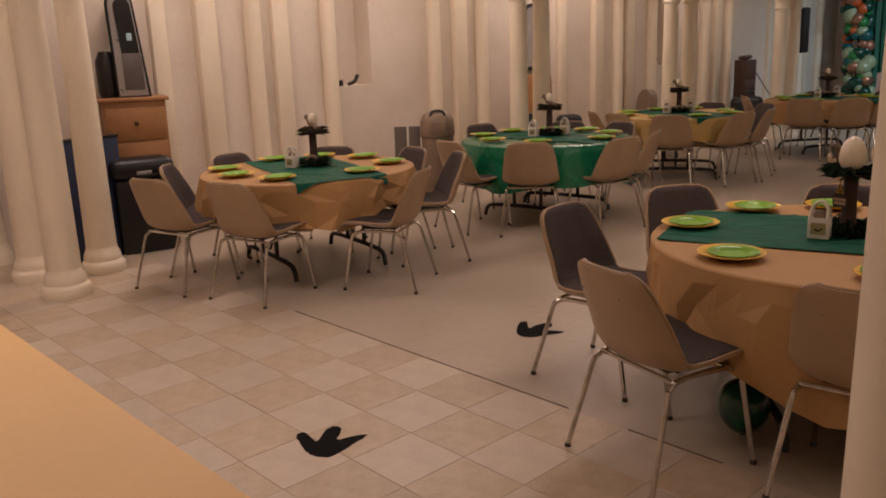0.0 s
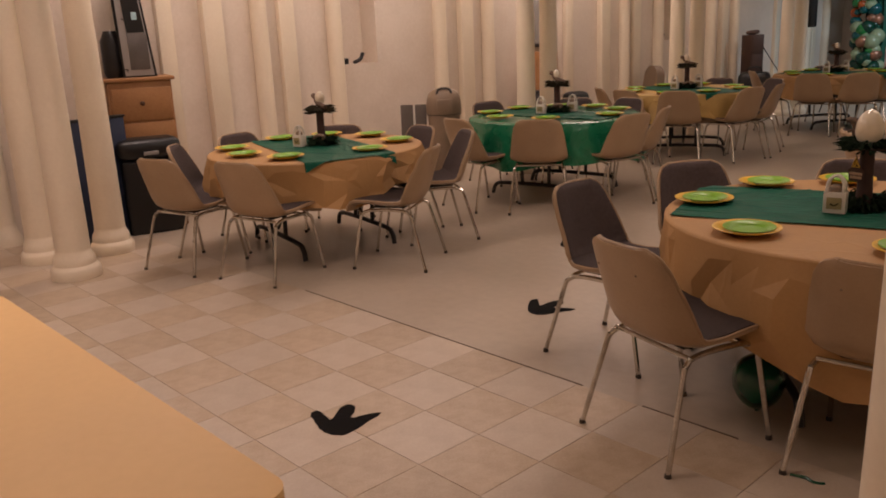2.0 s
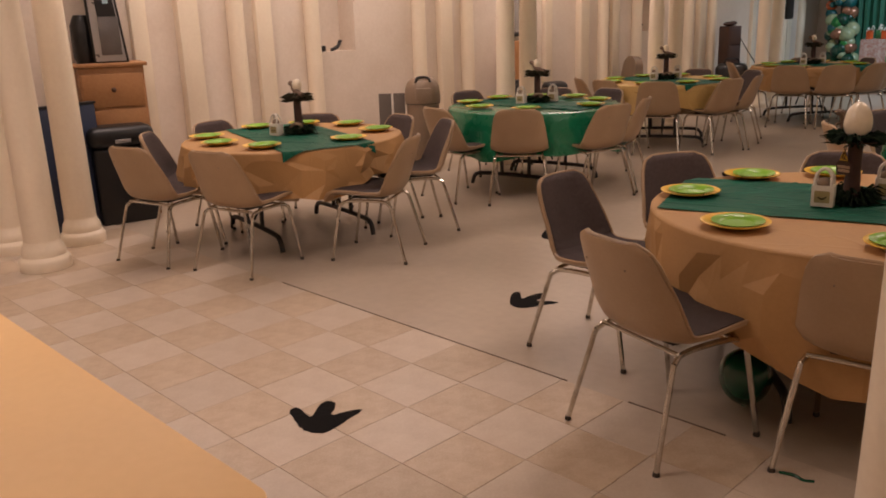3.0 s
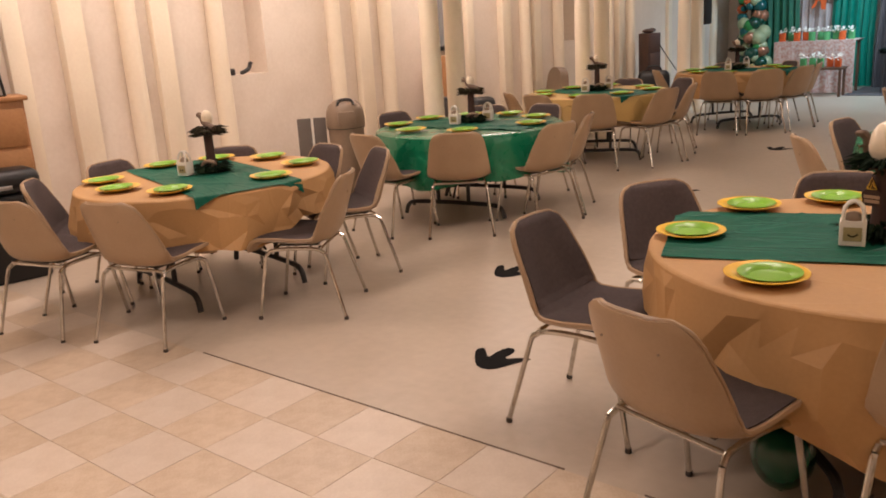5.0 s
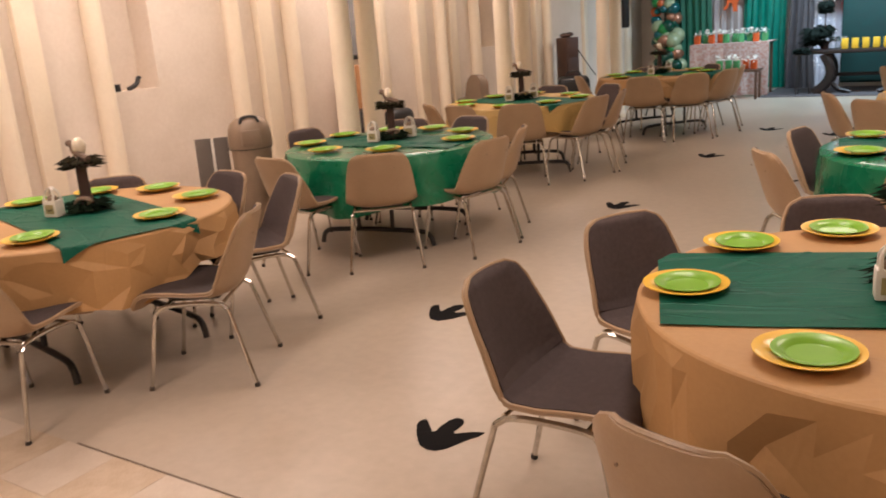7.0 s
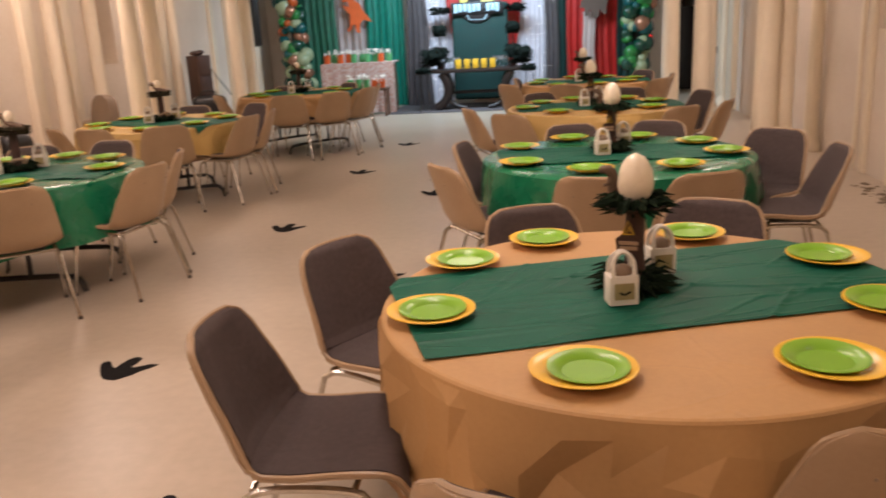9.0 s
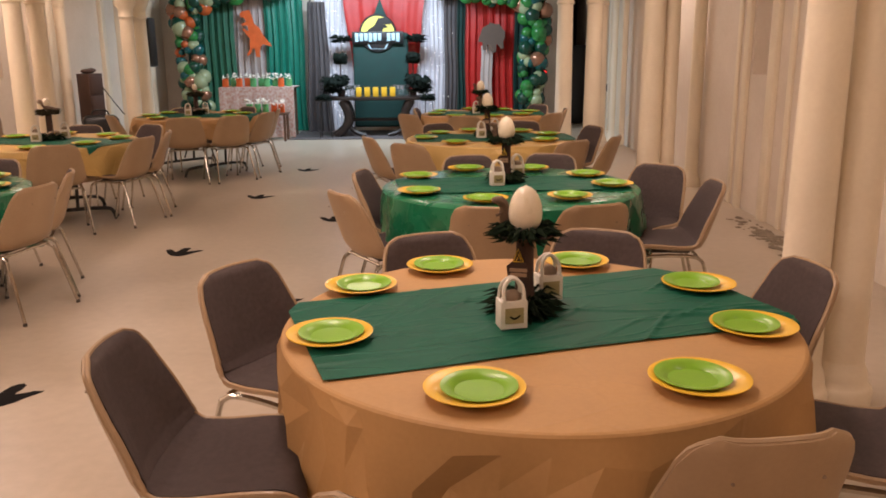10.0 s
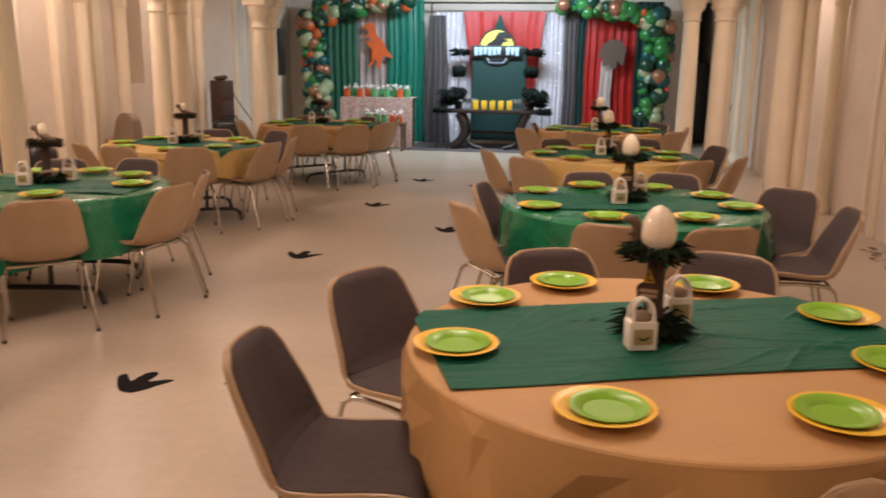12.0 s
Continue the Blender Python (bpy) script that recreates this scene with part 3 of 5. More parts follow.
def cloth(m, mat, half, turn, label, seed, crisp=1.0, round_drop=None):
    """A sheet over the round top: flat above, and a skirt with folds that deepen towards its hem."""
    R, Z = 0.795, 0.7325
    rnd = random.Random(seed)
    ph = [rnd.uniform(0, 6.28) for _ in range(8)]
    fr = [rnd.randint(3, 5), rnd.randint(7, 10), rnd.randint(11, 15), rnd.randint(17, 23)]

    def ridge(a, s, k, h, off):
        return 1 - 2.2 * abs(noise.noise(Vector((math.cos(a) * k + off, math.sin(a) * k, s * h + off))))

    def drop(a):
        if round_drop:
            return round_drop + 0.03 * math.sin(3 * a + ph[0]) + 0.015 * math.sin(8 * a + ph[1])
        c = max(abs(math.cos(a - turn)), abs(math.sin(a - turn)))
        return min(half / c - R, half - R + (0.14 if half > 1.05 else 0.10)) + 0.012 * math.sin(9 * a + ph[1])

    def crumpled():
        """Stiff paper: a smooth rim, and below it flat facets that meet in sharp, slanting folds."""
        n, rows, amp = 46, [0.12, 0.40, 0.70, 1.0], 1.0 if half > 1.05 else 0.75
        col = [rnd.uniform(-0.034, 0.030) for _ in range(n)]
        flat = bmesh.new()
        rim = [[flat.verts.new((r * math.cos(math.pi * i / n), r * math.sin(math.pi * i / n), z)) for i in range(2 * n)]
               for r, z in ((0.2, Z), (0.4, Z), (0.6, Z + 0.0006), (0.72, Z), (R - 0.014, Z), (R - 0.006, Z - 0.003), (R - 0.001, Z - 0.009), (R, Z - 0.018))]
        hub = flat.verts.new((0, 0, Z))
        rings = []
        for s in rows:
            ring = []
            for i in range(n):
                a = 2 * math.pi * (i + rnd.uniform(-0.36, 0.36)) / n
                t = s + (rnd.uniform(-0.06, 0.06) if s < 0.95 else 0)
                slip = (i + 2.2 * t * math.sin(3 * a + ph[3])) % n
                fold = col[int(slip)] * (1 - slip % 1) + col[(int(slip) + 1) % n] * (slip % 1)
                pull = noise.noise(Vector((math.cos(a) * 4.2, math.sin(a) * 4.2, seed + t * 0.8)))
                low = min(t * 3.6, 1) * amp
                rr = R + 0.004 + low * (0.046 * pull + 1.25 * fold + rnd.uniform(-0.010, 0.010)) + 0.005 * min(t * 6, 1) + 0.012 * t
                rr = max(rr, R + 0.002 if t < 0.15 else R - 0.03)
                ring.append(flat.verts.new((rr * math.cos(a), rr * math.sin(a), Z - 0.018 - drop(a) * t)))
            rings.append(ring)
        for i in range(2 * n):
            flat.faces.new((hub, rim[0][i], rim[0][(i + 1) % (2 * n)]))
            for k in range(len(rim) - 1):
                flat.faces.new((rim[k][i], rim[k + 1][i], rim[k + 1][(i + 1) % (2 * n)], rim[k][(i + 1) % (2 * n)]))
        edge, first = rim[-1], rings[0]
        for i in range(n):
            j, nxt = 2 * i, (i + 1) % n
            flat.faces.new((edge[j], first[i], edge[j + 1]))
            flat.faces.new((edge[j + 1], first[i], first[nxt]))
            flat.faces.new((edge[j + 1], first[nxt], edge[(j + 2) % (2 * n)]))
            for k in range(len(rings) - 1):
                q = (rings[k][i], rings[k + 1][i], rings[k + 1][nxt], rings[k][nxt])
                flip = rnd.random() < 0.5
                flat.faces.new(q[:3] if flip else (q[0], q[1], q[3]))
                flat.faces.new((q[0], q[2], q[3]) if flip else q[1:])
        return flat

    def fn(u, v):
        a = 2 * math.pi * u
        if v < 0.3:
            r = R * (v / 0.3) * 0.985
            return (r * math.cos(a), r * math.sin(a), Z + (0.0012 * math.sin(7 * a + 9 * v + ph[2]) if v > 0 else 0))
        s = (v - 0.3) / 0.7
        f = 0.4 * math.sin(fr[1] * a + ph[4]) + 0.3 * math.sin(fr[3] * a + ph[5] + s) + 0.35 * ridge(a, s, 4.0, 1.4, seed * 2.3)
        rr = R + 0.003 + 0.010 * min(s * 6, 1) + 0.045 * (f - 0.3) * min(s * 1.6, 1) + 0.04 * s
        return (rr * math.cos(a), rr * math.sin(a), Z - 0.010 * min(s * 14, 1) - drop(a) * s)

    bm = crumpled() if crisp > 0.5 else sheet(fn, 300, 44, wrap=True)
    bmesh.ops.remove_doubles(bm, verts=bm.verts, dist=0.0004)
    ob = tagged(part("tablecloth", bm, mat, None, "", 11 if crisp > 0.5 else 42), label, "tablecloth", "tablecloths")
    ob.matrix_basis = m
    return ob


def runner(m, length, width, turn, seed, shift=(0.0, 0.0)):
    rnd = random.Random(seed)
    ph = [rnd.uniform(0, 6.28) for _ in range(5)]

    creases = [(rnd.uniform(-0.7, 0.7), rnd.uniform(-0.3, 0.3), rnd.gauss(0.25, 0.35), rnd.uniform(0.1, 0.35), rnd.uniform(0.003, 0.007)) for _ in range(30)]

    def fn(u, v):
        x, y = (u - 0.5) * length, (v - 0.5) * width
        z = 0.7395 + 0.0012 * math.sin(9 * x + 7 * y + ph[0]) * math.sin(6 * y + 2 * x + ph[1])
        for cx, cy, ca, cl, ch in creases:
            dx, dy = x - cx, y - cy
            along, off = dx * math.cos(ca) + dy * math.sin(ca), dy * math.cos(ca) - dx * math.sin(ca)
            if abs(off) < 0.03 and abs(along) < cl:
                z += ch * math.exp(-(off / 0.008) ** 2) * (1 - (along / cl) ** 2)
        over = math.hypot(x + shift[0], y + shift[1]) - 0.80
        if over > 0:
            z -= min(over * 1.6, 0.2)
            x, y = x - over * 0.7 * math.copysign(1, x), y
        return (x + (0.5 - v) * 0.02, y + 0.006 * math.sin(5 * x + ph[3]), z)
    fine = 2 if seed == 0 else 1
    ob = tagged(part("table_runner", sheet(fn, 110 * fine, 60 * fine, 0.0012), RUNNER, None, "", 60), "dark green crepe paper runner across the table", "table runner", "table runners")
    ob.matrix_basis = m @ pose(0, 0, 0, 0, 0, turn) @ pose(shift[0], shift[1], 0)
    return ob


def plate_mesh(name, r, mat):
    prof = [(r * 0.62, 0.0), (r * 0.66, 0.001), (r * 0.74, 0.010), (r * 0.98, 0.016), (r, 0.0165), (r, 0.0185), (r * 0.97, 0.0185), (r * 0.74, 0.0125), (r * 0.64, 0.0035), (r * 0.3, 0.003)]
    return mesh_of(name, lathe(prof, 40), mat)


YELLOW_PLATE, LIME_PLATE = plate_mesh("yellow_plate", 0.128, YELLOW), plate_mesh("green_plate", 0.097, LIME)


def place_setting(x, y, rnd, slip=None):
    a, o = rnd.uniform(0, 6.28), rnd.uniform(0.004, 0.022)
    if slip is not None:
        a, o = -0.3, slip
    big = tagged(new("yellow_plate", YELLOW_PLATE), "large yellow paper plate lying on the tablecloth", "plate", "yellow plates")
    big.matrix_basis = pose(x, y, 0.7425, 0, 0, math.degrees(a))
    small = tagged(new("green_plate", LIME_PLATE), "small lime green paper plate on a yellow plate", "plate", "green plates")
    small.matrix_basis = pose(x + o * math.cos(a), y + o * math.sin(a), 0.7465, 1.2, 0, 0)


def build_bag():
    t = thing("favour_box", "white card favour box with a handle on the table", "gift box", "favour boxes")
    bm = box(-0.035, 0.035, -0.025, 0.025, 0.0, 0.072, 0.0015)
    part("body", bm, WHITE_CARD, t)
    for sy in (-1, 1):
        part("handle", tube(bend([(-0.026, sy * 0.023, 0.07), (-0.026, sy * 0.012, 0.11), (0, sy * 0.0045, 0.132), (0.026, sy * 0.012, 0.11), (0.026, sy * 0.023, 0.07)], 3), 0.0055, 6), WHITE_CARD, t)
        part("decal", box(-0.024, 0.024, sy * 0.0265 - 0.001, sy * 0.0265 + 0.001, 0.015, 0.055), GOLD_CARD, t, "pale gold printed label")
    part("decal", tube(bend([(-0.012, -0.0285, 0.034), (0, -0.0285, 0.026), (0.014, -0.0285, 0.036)], 2), 0.0022, 5), BLACK_PAPER, t, "black curved mark")
    part("tissue", ball(0.026, 2, at=(0.0, 0, 0.075), scale=(1, 0.75, 0.9)), TAUPE, t, "crumpled brown paper filling")
    return t


BAG = Matrix.Scale(1.2, 4)


def fronds(name, n, r0, r1, z, rise, mat, parent, seed, wide=0.018):
    """A ring of pointed leaves on short stems."""
    rnd = random.Random(seed)
    bm = bmesh.new()
    for _ in range(n):
        a, L = rnd.uniform(0, 6.28), rnd.uniform(r0, r1)
        up, s = rnd.uniform(-0.5, 1.0) * rise, rnd.uniform(0.02, 0.05)
        d, w = Vector((math.cos(a), math.sin(a), 0)), Vector((-math.sin(a), math.cos(a), rnd.uniform(-0.5, 0.5)))
        p0 = d * s + Vector((0, 0, z + rnd.uniform(-0.02, 0.02)))
        mid = p0 + d * (L * 0.55) + Vector((0, 0, up))
        tip = p0 + d * L + Vector((0, 0, up * 0.6 - 0.12 * L * rnd.random()))
        k = wide * rnd.uniform(0.6, 1.3)
        v = [bm.verts.new(q) for q in (p0, mid + w * k, tip, mid - w * k)]
        top = bm.verts.new(mid + Vector((0, 0, 0.006)))
        for i in range(4):
            bm.faces.new((v[i], v[(i + 1) % 4], top))
        bot = bm.verts.new(mid - Vector((0, 0, 0.004)))
        for i in range(4):
            bm.faces.new((v[(i + 1) % 4], v[i], bot))
    return part(name, bm, mat, parent, "", 0)


def centrepiece(m, top, seed):
    word = "large ivory egg" if top == "egg" else "small dinosaur figure"
    t = thing("table_centrepiece", "brown trunk with dark leaves and a " + word + " on top", "centrepiece", "table centrepieces", m)
    part("trunk", lathe([(0.040, 0.0), (0.034, 0.02), (0.029, 0.12), (0.028, 0.25)], 18), BARK, t, "dark brown card trunk")
    part("platform", lathe([(0.05, 0.248), (0.085, 0.25), (0.088, 0.256), (0.05, 0.26)], 20), BARK, t)
    fronds("leaf_crown", 300, 0.03, 0.098, 0.262, 0.018, LEAF if top == "egg" else LEAF_BROWN, t, seed, 0.007)
    fronds("leaf_base", 320, 0.03, 0.115, 0.022, 0.028, LEAF, t, seed + 1, 0.0075)
    if top == "egg":
        prof = [(0.0008, 0.0)] + [(0.053 * math.sin(math.pi * (k / 16) ** 0.84) ** 0.9 + 0.0005, 0.142 * (1 - math.cos(math.pi * k / 16)) / 2) for k in range(1, 16)] + [(0.0008, 0.146)]
        part("egg", lathe(prof, 32, at=(0.0, 0, 0.266)), EGG, t, "glossy ivory egg")
        part("card_tag", outline([(-0.034, 0.0), (0.034, 0.0), (0.038, 0.045), (0.018, 0.06), (0.0, 0.112), (-0.02, 0.06), (-0.038, 0.045)], 0.002), BARK, t, "brown pointed card tag").matrix_basis = pose(-0.012, -0.042, 0.115, 6, 0, 0)
        edge = tube([(-0.017, 0, 0.062), (0.0, 0, 0.104), (0.016, 0, 0.062), (-0.017, 0, 0.062)], 0.0022, 4)
        tube([(-0.006, 0, 0.066), (0.002, 0, 0.086), (0.008, 0, 0.07)], 0.0022, 4, bm=edge)
        part("tag_print", edge, LETTER, t, "yellow printed triangle on the tag").matrix_basis = pose(-0.012, -0.044, 0.115, 6, 0, 0)
        for bz, bw in ((0.034, 0.028), (0.018, 0.026)):
            part("tag_print", box(-bw, bw, -0.0035, -0.0005, bz - 0.0055, bz + 0.0055), TAN_PRINT, t, "pale printed bar on the tag").matrix_basis = pose(-0.012, -0.043, 0.115, 6, 0, 0)
        bm = tube(bend([(-0.06, 0.02, 0.262), (-0.072, 0.015, 0.30), (-0.068, 0.01, 0.345), (-0.085, 0.0, 0.362)], 3), 0.016, 8)
        ball(0.017, 2, bm, (-0.088, 0, 0.36), (1.35, 0.8, 0.8))
        tube([(-0.075, 0.0, 0.32), (-0.092, -0.01, 0.312)], 0.005, 5, bm=bm)
        part("figure", bm, BROWN_FUR, t, "small brown dinosaur figure")
    else:
        bm = tube(bend([(0.09, 0, 0.285), (0.03, 0, 0.30), (-0.03, 0, 0.315), (-0.045, 0, 0.36), (-0.08, 0, 0.365)], 3), 0.019, 8)
        for dx in (-0.02, 0.025):
            tube([(dx, 0.012, 0.30), (dx + 0.008, 0.016, 0.262)], 0.008, 6, bm=bm)
        ball(0.02, 2, bm, (-0.06, 0, 0.365), (1.3, 0.8, 0.8))
        part("figure", bm, BROWN_FUR, t, "small grey-brown dinosaur figure")
        part("egg_shell", ball(0.042, 2, at=(-0.02, 0.02, 0.345), scale=(0.9, 0.9, 1.25)), EGG, t, "small ivory egg behind the figure")
        part("paper_twist", tube(bend([(-0.05, -0.05, 0.02), (0.0, -0.055, 0.07), (0.05, -0.05, 0.085), (0.1, -0.03, 0.075), (0.06, -0.03, 0.05)], 3), 0.012, 6), TAUPE, t, "striped brown paper twist")
    return t


first_bag = None
# key: (kind of cloth, half side or drop, turn of cloth, runner turn, top, plate angles and radii, centrepiece offset)
DRESS = {
    "N": (KRAFT, 1.13, -0.17, 17.2, "egg", "light brown kraft paper cloth over a round table"),
    "G2": (GREEN_PLASTIC, 0.42, 0.4, 5, "egg", "shiny green plastic cloth over a round table"),
    "R3": (GOLD_PAPER, 1.02, 0.3, 2, "egg", "pale gold paper cloth over a round table"),
    "R4": (KRAFT, 1.02, 0.7, 0, "egg", "light brown kraft paper cloth over a round table"),
    "L1": (KRAFT, 0.99, 0.3, -16.5, "figure", "light brown kraft paper cloth over a round table"),
    "L2": (GREEN_PLASTIC, 0.36, 0.2, 0, "figure", "shiny green plastic cloth over a round table"),
    "L3": (GOLD_PAPER, 0.99, 0.6, -20, "figure", "pale gold paper cloth over a round table"),
    "L4": (KRAFT, 0.98, 0.25, 0, "figure", "light brown kraft paper cloth over a round table"),
}
PLATES = {
    "N": [(-0.587, 0.347, 0.012), (-0.308, 0.61, -0.003), (0.226, 0.66, 0.002), (0.611, 0.336, -0.024), (0.640, -0.12, -0.022), (0.356, -0.524, -0.016), (-0.215, -0.575, 0.012), (-0.628, -0.168, 0.005)],
    "L1": [(-0.457, -0.444), (-0.073, -0.566), (0.325, -0.476), (0.547, 0.083), (0.337, 0.505), (-0.13, 0.62), (-0.62, 0.09), (-0.48, 0.44)],
    "L2": [(-0.59, -0.25), (-0.2, -0.53), (0.28, -0.46), (0.59, 0.06), (0.38, 0.47), (0.0, 0.62), (-0.6, 0.19), (-0.36, 0.5)],
    "G2": [(-0.58, 0.28), (-0.56, -0.31), (-0.18, -0.59), (0.3, -0.52), (0.62, -0.11), (0.52, 0.29), (0.19, 0.59), (-0.26, 0.6)],
}
EVEN = [(0.6 * math.cos(radians(45 * k + 12)), 0.6 * math.sin(radians(45 * k + 12))) for k in range(8)]
for n, (key, (mat, half, turn, rturn, top, label)) in enumerate(DRESS.items()):
    tx, ty = TABLES[key]
    m = pose(tx, ty, 0)
    build_table(pose(tx, ty, 0, 0, 0, 42 if key == "N" else 20 * n))
    green = mat is GREEN_PLASTIC
    cloth(m, mat, half, turn, label, 10 + n, 0.25 if green else 1.0, half if green else None)
    if not green:
        runner(m, 1.50 if key == "N" else 1.48, 0.70 if key == "N" else 0.66, rturn, n, (0.02, 0.067) if key == "N" else (0.04, 0.01))
    else:
        runner(m, 1.40, 0.56, rturn, n)
    rnd = random.Random(100 + n)
    for px, py, *slip in PLATES.get(key, EVEN):
        dx, dy = (0, 0) if key in PLATES else (rnd.uniform(-0.04, 0.04), rnd.uniform(-0.04, 0.04))
        place_setting(tx + px + dx, ty + py + dy, rnd, *slip)
    cz = 0.741
    centrepiece(pose(tx - (0.032 if key == "N" else 0.02), ty + 0.07, cz, 0, 0, rnd.uniform(-25, 25)), top, 50 + 3 * n)
    for bx, by, bt in ((-0.085, -0.085, 12),) if key == "L1" else ((-0.085, -0.085, 12), (0.06, 0.20, 195)):
        bmx = pose(tx + bx, ty + by, cz + 0.003, 0, 0, bt)
        if first_bag is None:
            first_bag = build_bag()
            first_bag.matrix_basis = bmx @ BAG
        else:
            copy_thing(first_bag, bmx)


# ---- loose things in the foreground ----
t = thing("folding_table", "yellow laminate table with rounded corners", "table", "", pose(-1.065, 0.782, 0, 0, 0, 0.0))
bm = bmesh.new()
pts = []
for cx, cy, a0 in ((-0.055, -0.055, 0), (-1.745, -0.055, 90), (-1.745, -0.705, 180), (-0.055, -0.705, 270)):
    pts += [(cx + 0.055 * math.cos(radians(a0 + 15 * k)), cy + 0.055 * math.sin(radians(a0 + 15 * k))) for k in range(7)]
f = bm.faces.new([bm.verts.new((x, y, 0.713)) for x, y in pts])
ext = bmesh.ops.extrude_face_region(bm, geom=[f])
bmesh.ops.translate(bm, verts=[v for v in ext["geom"] if isinstance(v, bmesh.types.BMVert)], vec=(0, 0, 0.03))
part("tabletop", bm, COUNTER, t)
for sx in (-0.15, -1.65):
    for sy in (-0.12, -0.64):
        part("leg", tube([(sx, sy, 0), (sx, sy, 0.713)], 0.014), DARK_METAL, t)


FOOT = [(-0.142, 0.050), (-0.148, 0.082), (-0.126, 0.104), (-0.104, 0.084), (-0.080, 0.046), (-0.058, 0.016), (-0.046, 0.022),
        (-0.040, 0.075), (-0.031, 0.122), (-0.010, 0.151), (0.016, 0.152), (0.034, 0.130), (0.036, 0.085), (0.026, 0.036), (0.040, 0.024),
        (0.074, 0.044), (0.110, 0.062), (0.152, 0.066), (0.136, 0.034), (0.104, -0.006), (0.078, -0.052), (0.046, -0.100),
        (0.015, -0.122), (-0.022, -0.118), (-0.052, -0.10), (-0.082, -0.066), (-0.108, -0.02), (-0.128, 0.022)]


def footprint(x, y, heading):
    """A three-toed footprint torn from black paper, toes towards the heading."""
    rnd = random.Random(int(x * 100) + int(y * 1000))
    bm2 = bmesh.new()
    edge = []
    for (ax, ay), (bx, by) in zip(FOOT, FOOT[1:] + FOOT[:1]):
        for f in (0.0, 0.35, 0.7):
            edge.append((ax + (bx - ax) * f + rnd.uniform(-0.0025, 0.0025), ay + (by - ay) * f + rnd.uniform(-0.0025, 0.0025)))
    ring = [bm2.verts.new((px, py, 0.003 + rnd.uniform(0, 0.0015))) for px, py in edge]
    low = [bm2.verts.new((v.co.x, v.co.y, 0.0012)) for v in ring]
    k = len(ring)
    bm2.faces.new(ring)
    bm2.faces.new(low[::-1])
    bm2.normal_update()
    for i in range(k):
        bm2.faces.new((ring[i], low[i], low[(i + 1) % k], ring[(i + 1) % k]))
    bmesh.ops.triangulate(bm2, faces=[f for f in bm2.faces if len(f.verts) > 4])
    ob = tagged(part("paper_footprint", bm2, BLACK_PAPER, None, "", 0), "black paper three-toed footprint lying on the floor", "footprint", "paper footprints")
    ob.matrix_basis = pose(x, y, 0.005 if y < 2.6 else 0.0, 0, 0, heading)


for fx, fy, h in ((-2.455, 1.85, 45), (-2.73, 3.47, 8), (-3.48, 4.69, 0), (-3.52, 7.48, 0), (-3.45, 9.98, 0), (-3.25, 12.0, 0), (-2.49, 6.14, 0), (-2.47, 8.75, 0), (-2.45, 11.6, 0)):
    footprint(fx, fy, h)


def balloon_mesh(name, mat, r=0.12):
    prof = [(0.004, -1.22), (0.09, -1.22), (0.05, -1.13)] + [(math.sin(math.pi * k / 14) * (1 - 0.10 * (1 + math.cos(math.pi * k / 14)) / 2), -1.12 * math.cos(math.pi * k / 14) if k < 7 else -math.cos(math.pi * k / 14)) for k in range(1, 14)] + [(0.004, 1.0)]
    return mesh_of(name, lathe([(a * r, b * r) for a, b in prof], 20), mat)


GB = material("green_latex", (0.004, 0.075, 0.035), (0.004, 0.06, 0.028), 0.22, scale=4, coat=0.4)
ob = tagged(new("balloon", balloon_mesh("balloon", GB, 0.108)), "dark green balloon lying on the floor", "balloon")
ob.matrix_basis = pose(-1.28, 3.05, 0.132, 0, 0, 0)
ob = tagged(part("balloon_scrap", tube(bend([(-0.05, 0, 0.006), (0, 0.012, 0.012), (0.03, 0, 0.006), (0.06, 0.02, 0.006)], 2), 0.006, 6), GB), "scrap of burst green balloon on the floor", "scrap")
ob.matrix_basis = pose(-0.91, 2.65, 0)


# ---- along the west wall ----
t = thing("chest_of_drawers", "tall orange pine chest of drawers", "chest", "", pose(-6.87, 3.06, 0, 0, 0, 72))
part("carcass", box(-0.25, 0.25, -0.22, 0.22, 0.0, 1.24, 0.006), WOOD, t)
part("top", box(-0.28, 0.28, -0.25, 0.24, 1.24, 1.27, 0.008), WOOD, t)
for k in range(4):
    d = part("drawer", box(-0.235, 0.235, -0.238, -0.222, 0.06 + k * 0.287, 0.327 + k * 0.287, 0.006), WOOD, t)
    part("knob", lathe([(0.02, 0), (0.02, 0.01), (0.008, 0.022)], 12), DARK_WOOD, d).matrix_basis = pose(0, -0.239, 0.2 + k * 0.287, 90)
t = thing("water_dispenser", "tall silver and black appliance on the chest", "appliance", "", pose(-6.87, 3.10, 1.271, 0, 0, 66))


def arch_shape(w0, w1, z0, z1, lean=0.0):
    """An upright outline with a rounded top, leaning to one side as it rises."""
    out = [(-w0, z0), (w0, z0)]
    zs = z1 - w1
    for k in range(13):
        a = radians(15 * k)
        out.append((w1 * math.cos(a) + lean, zs + w1 * math.sin(a)))
    return out


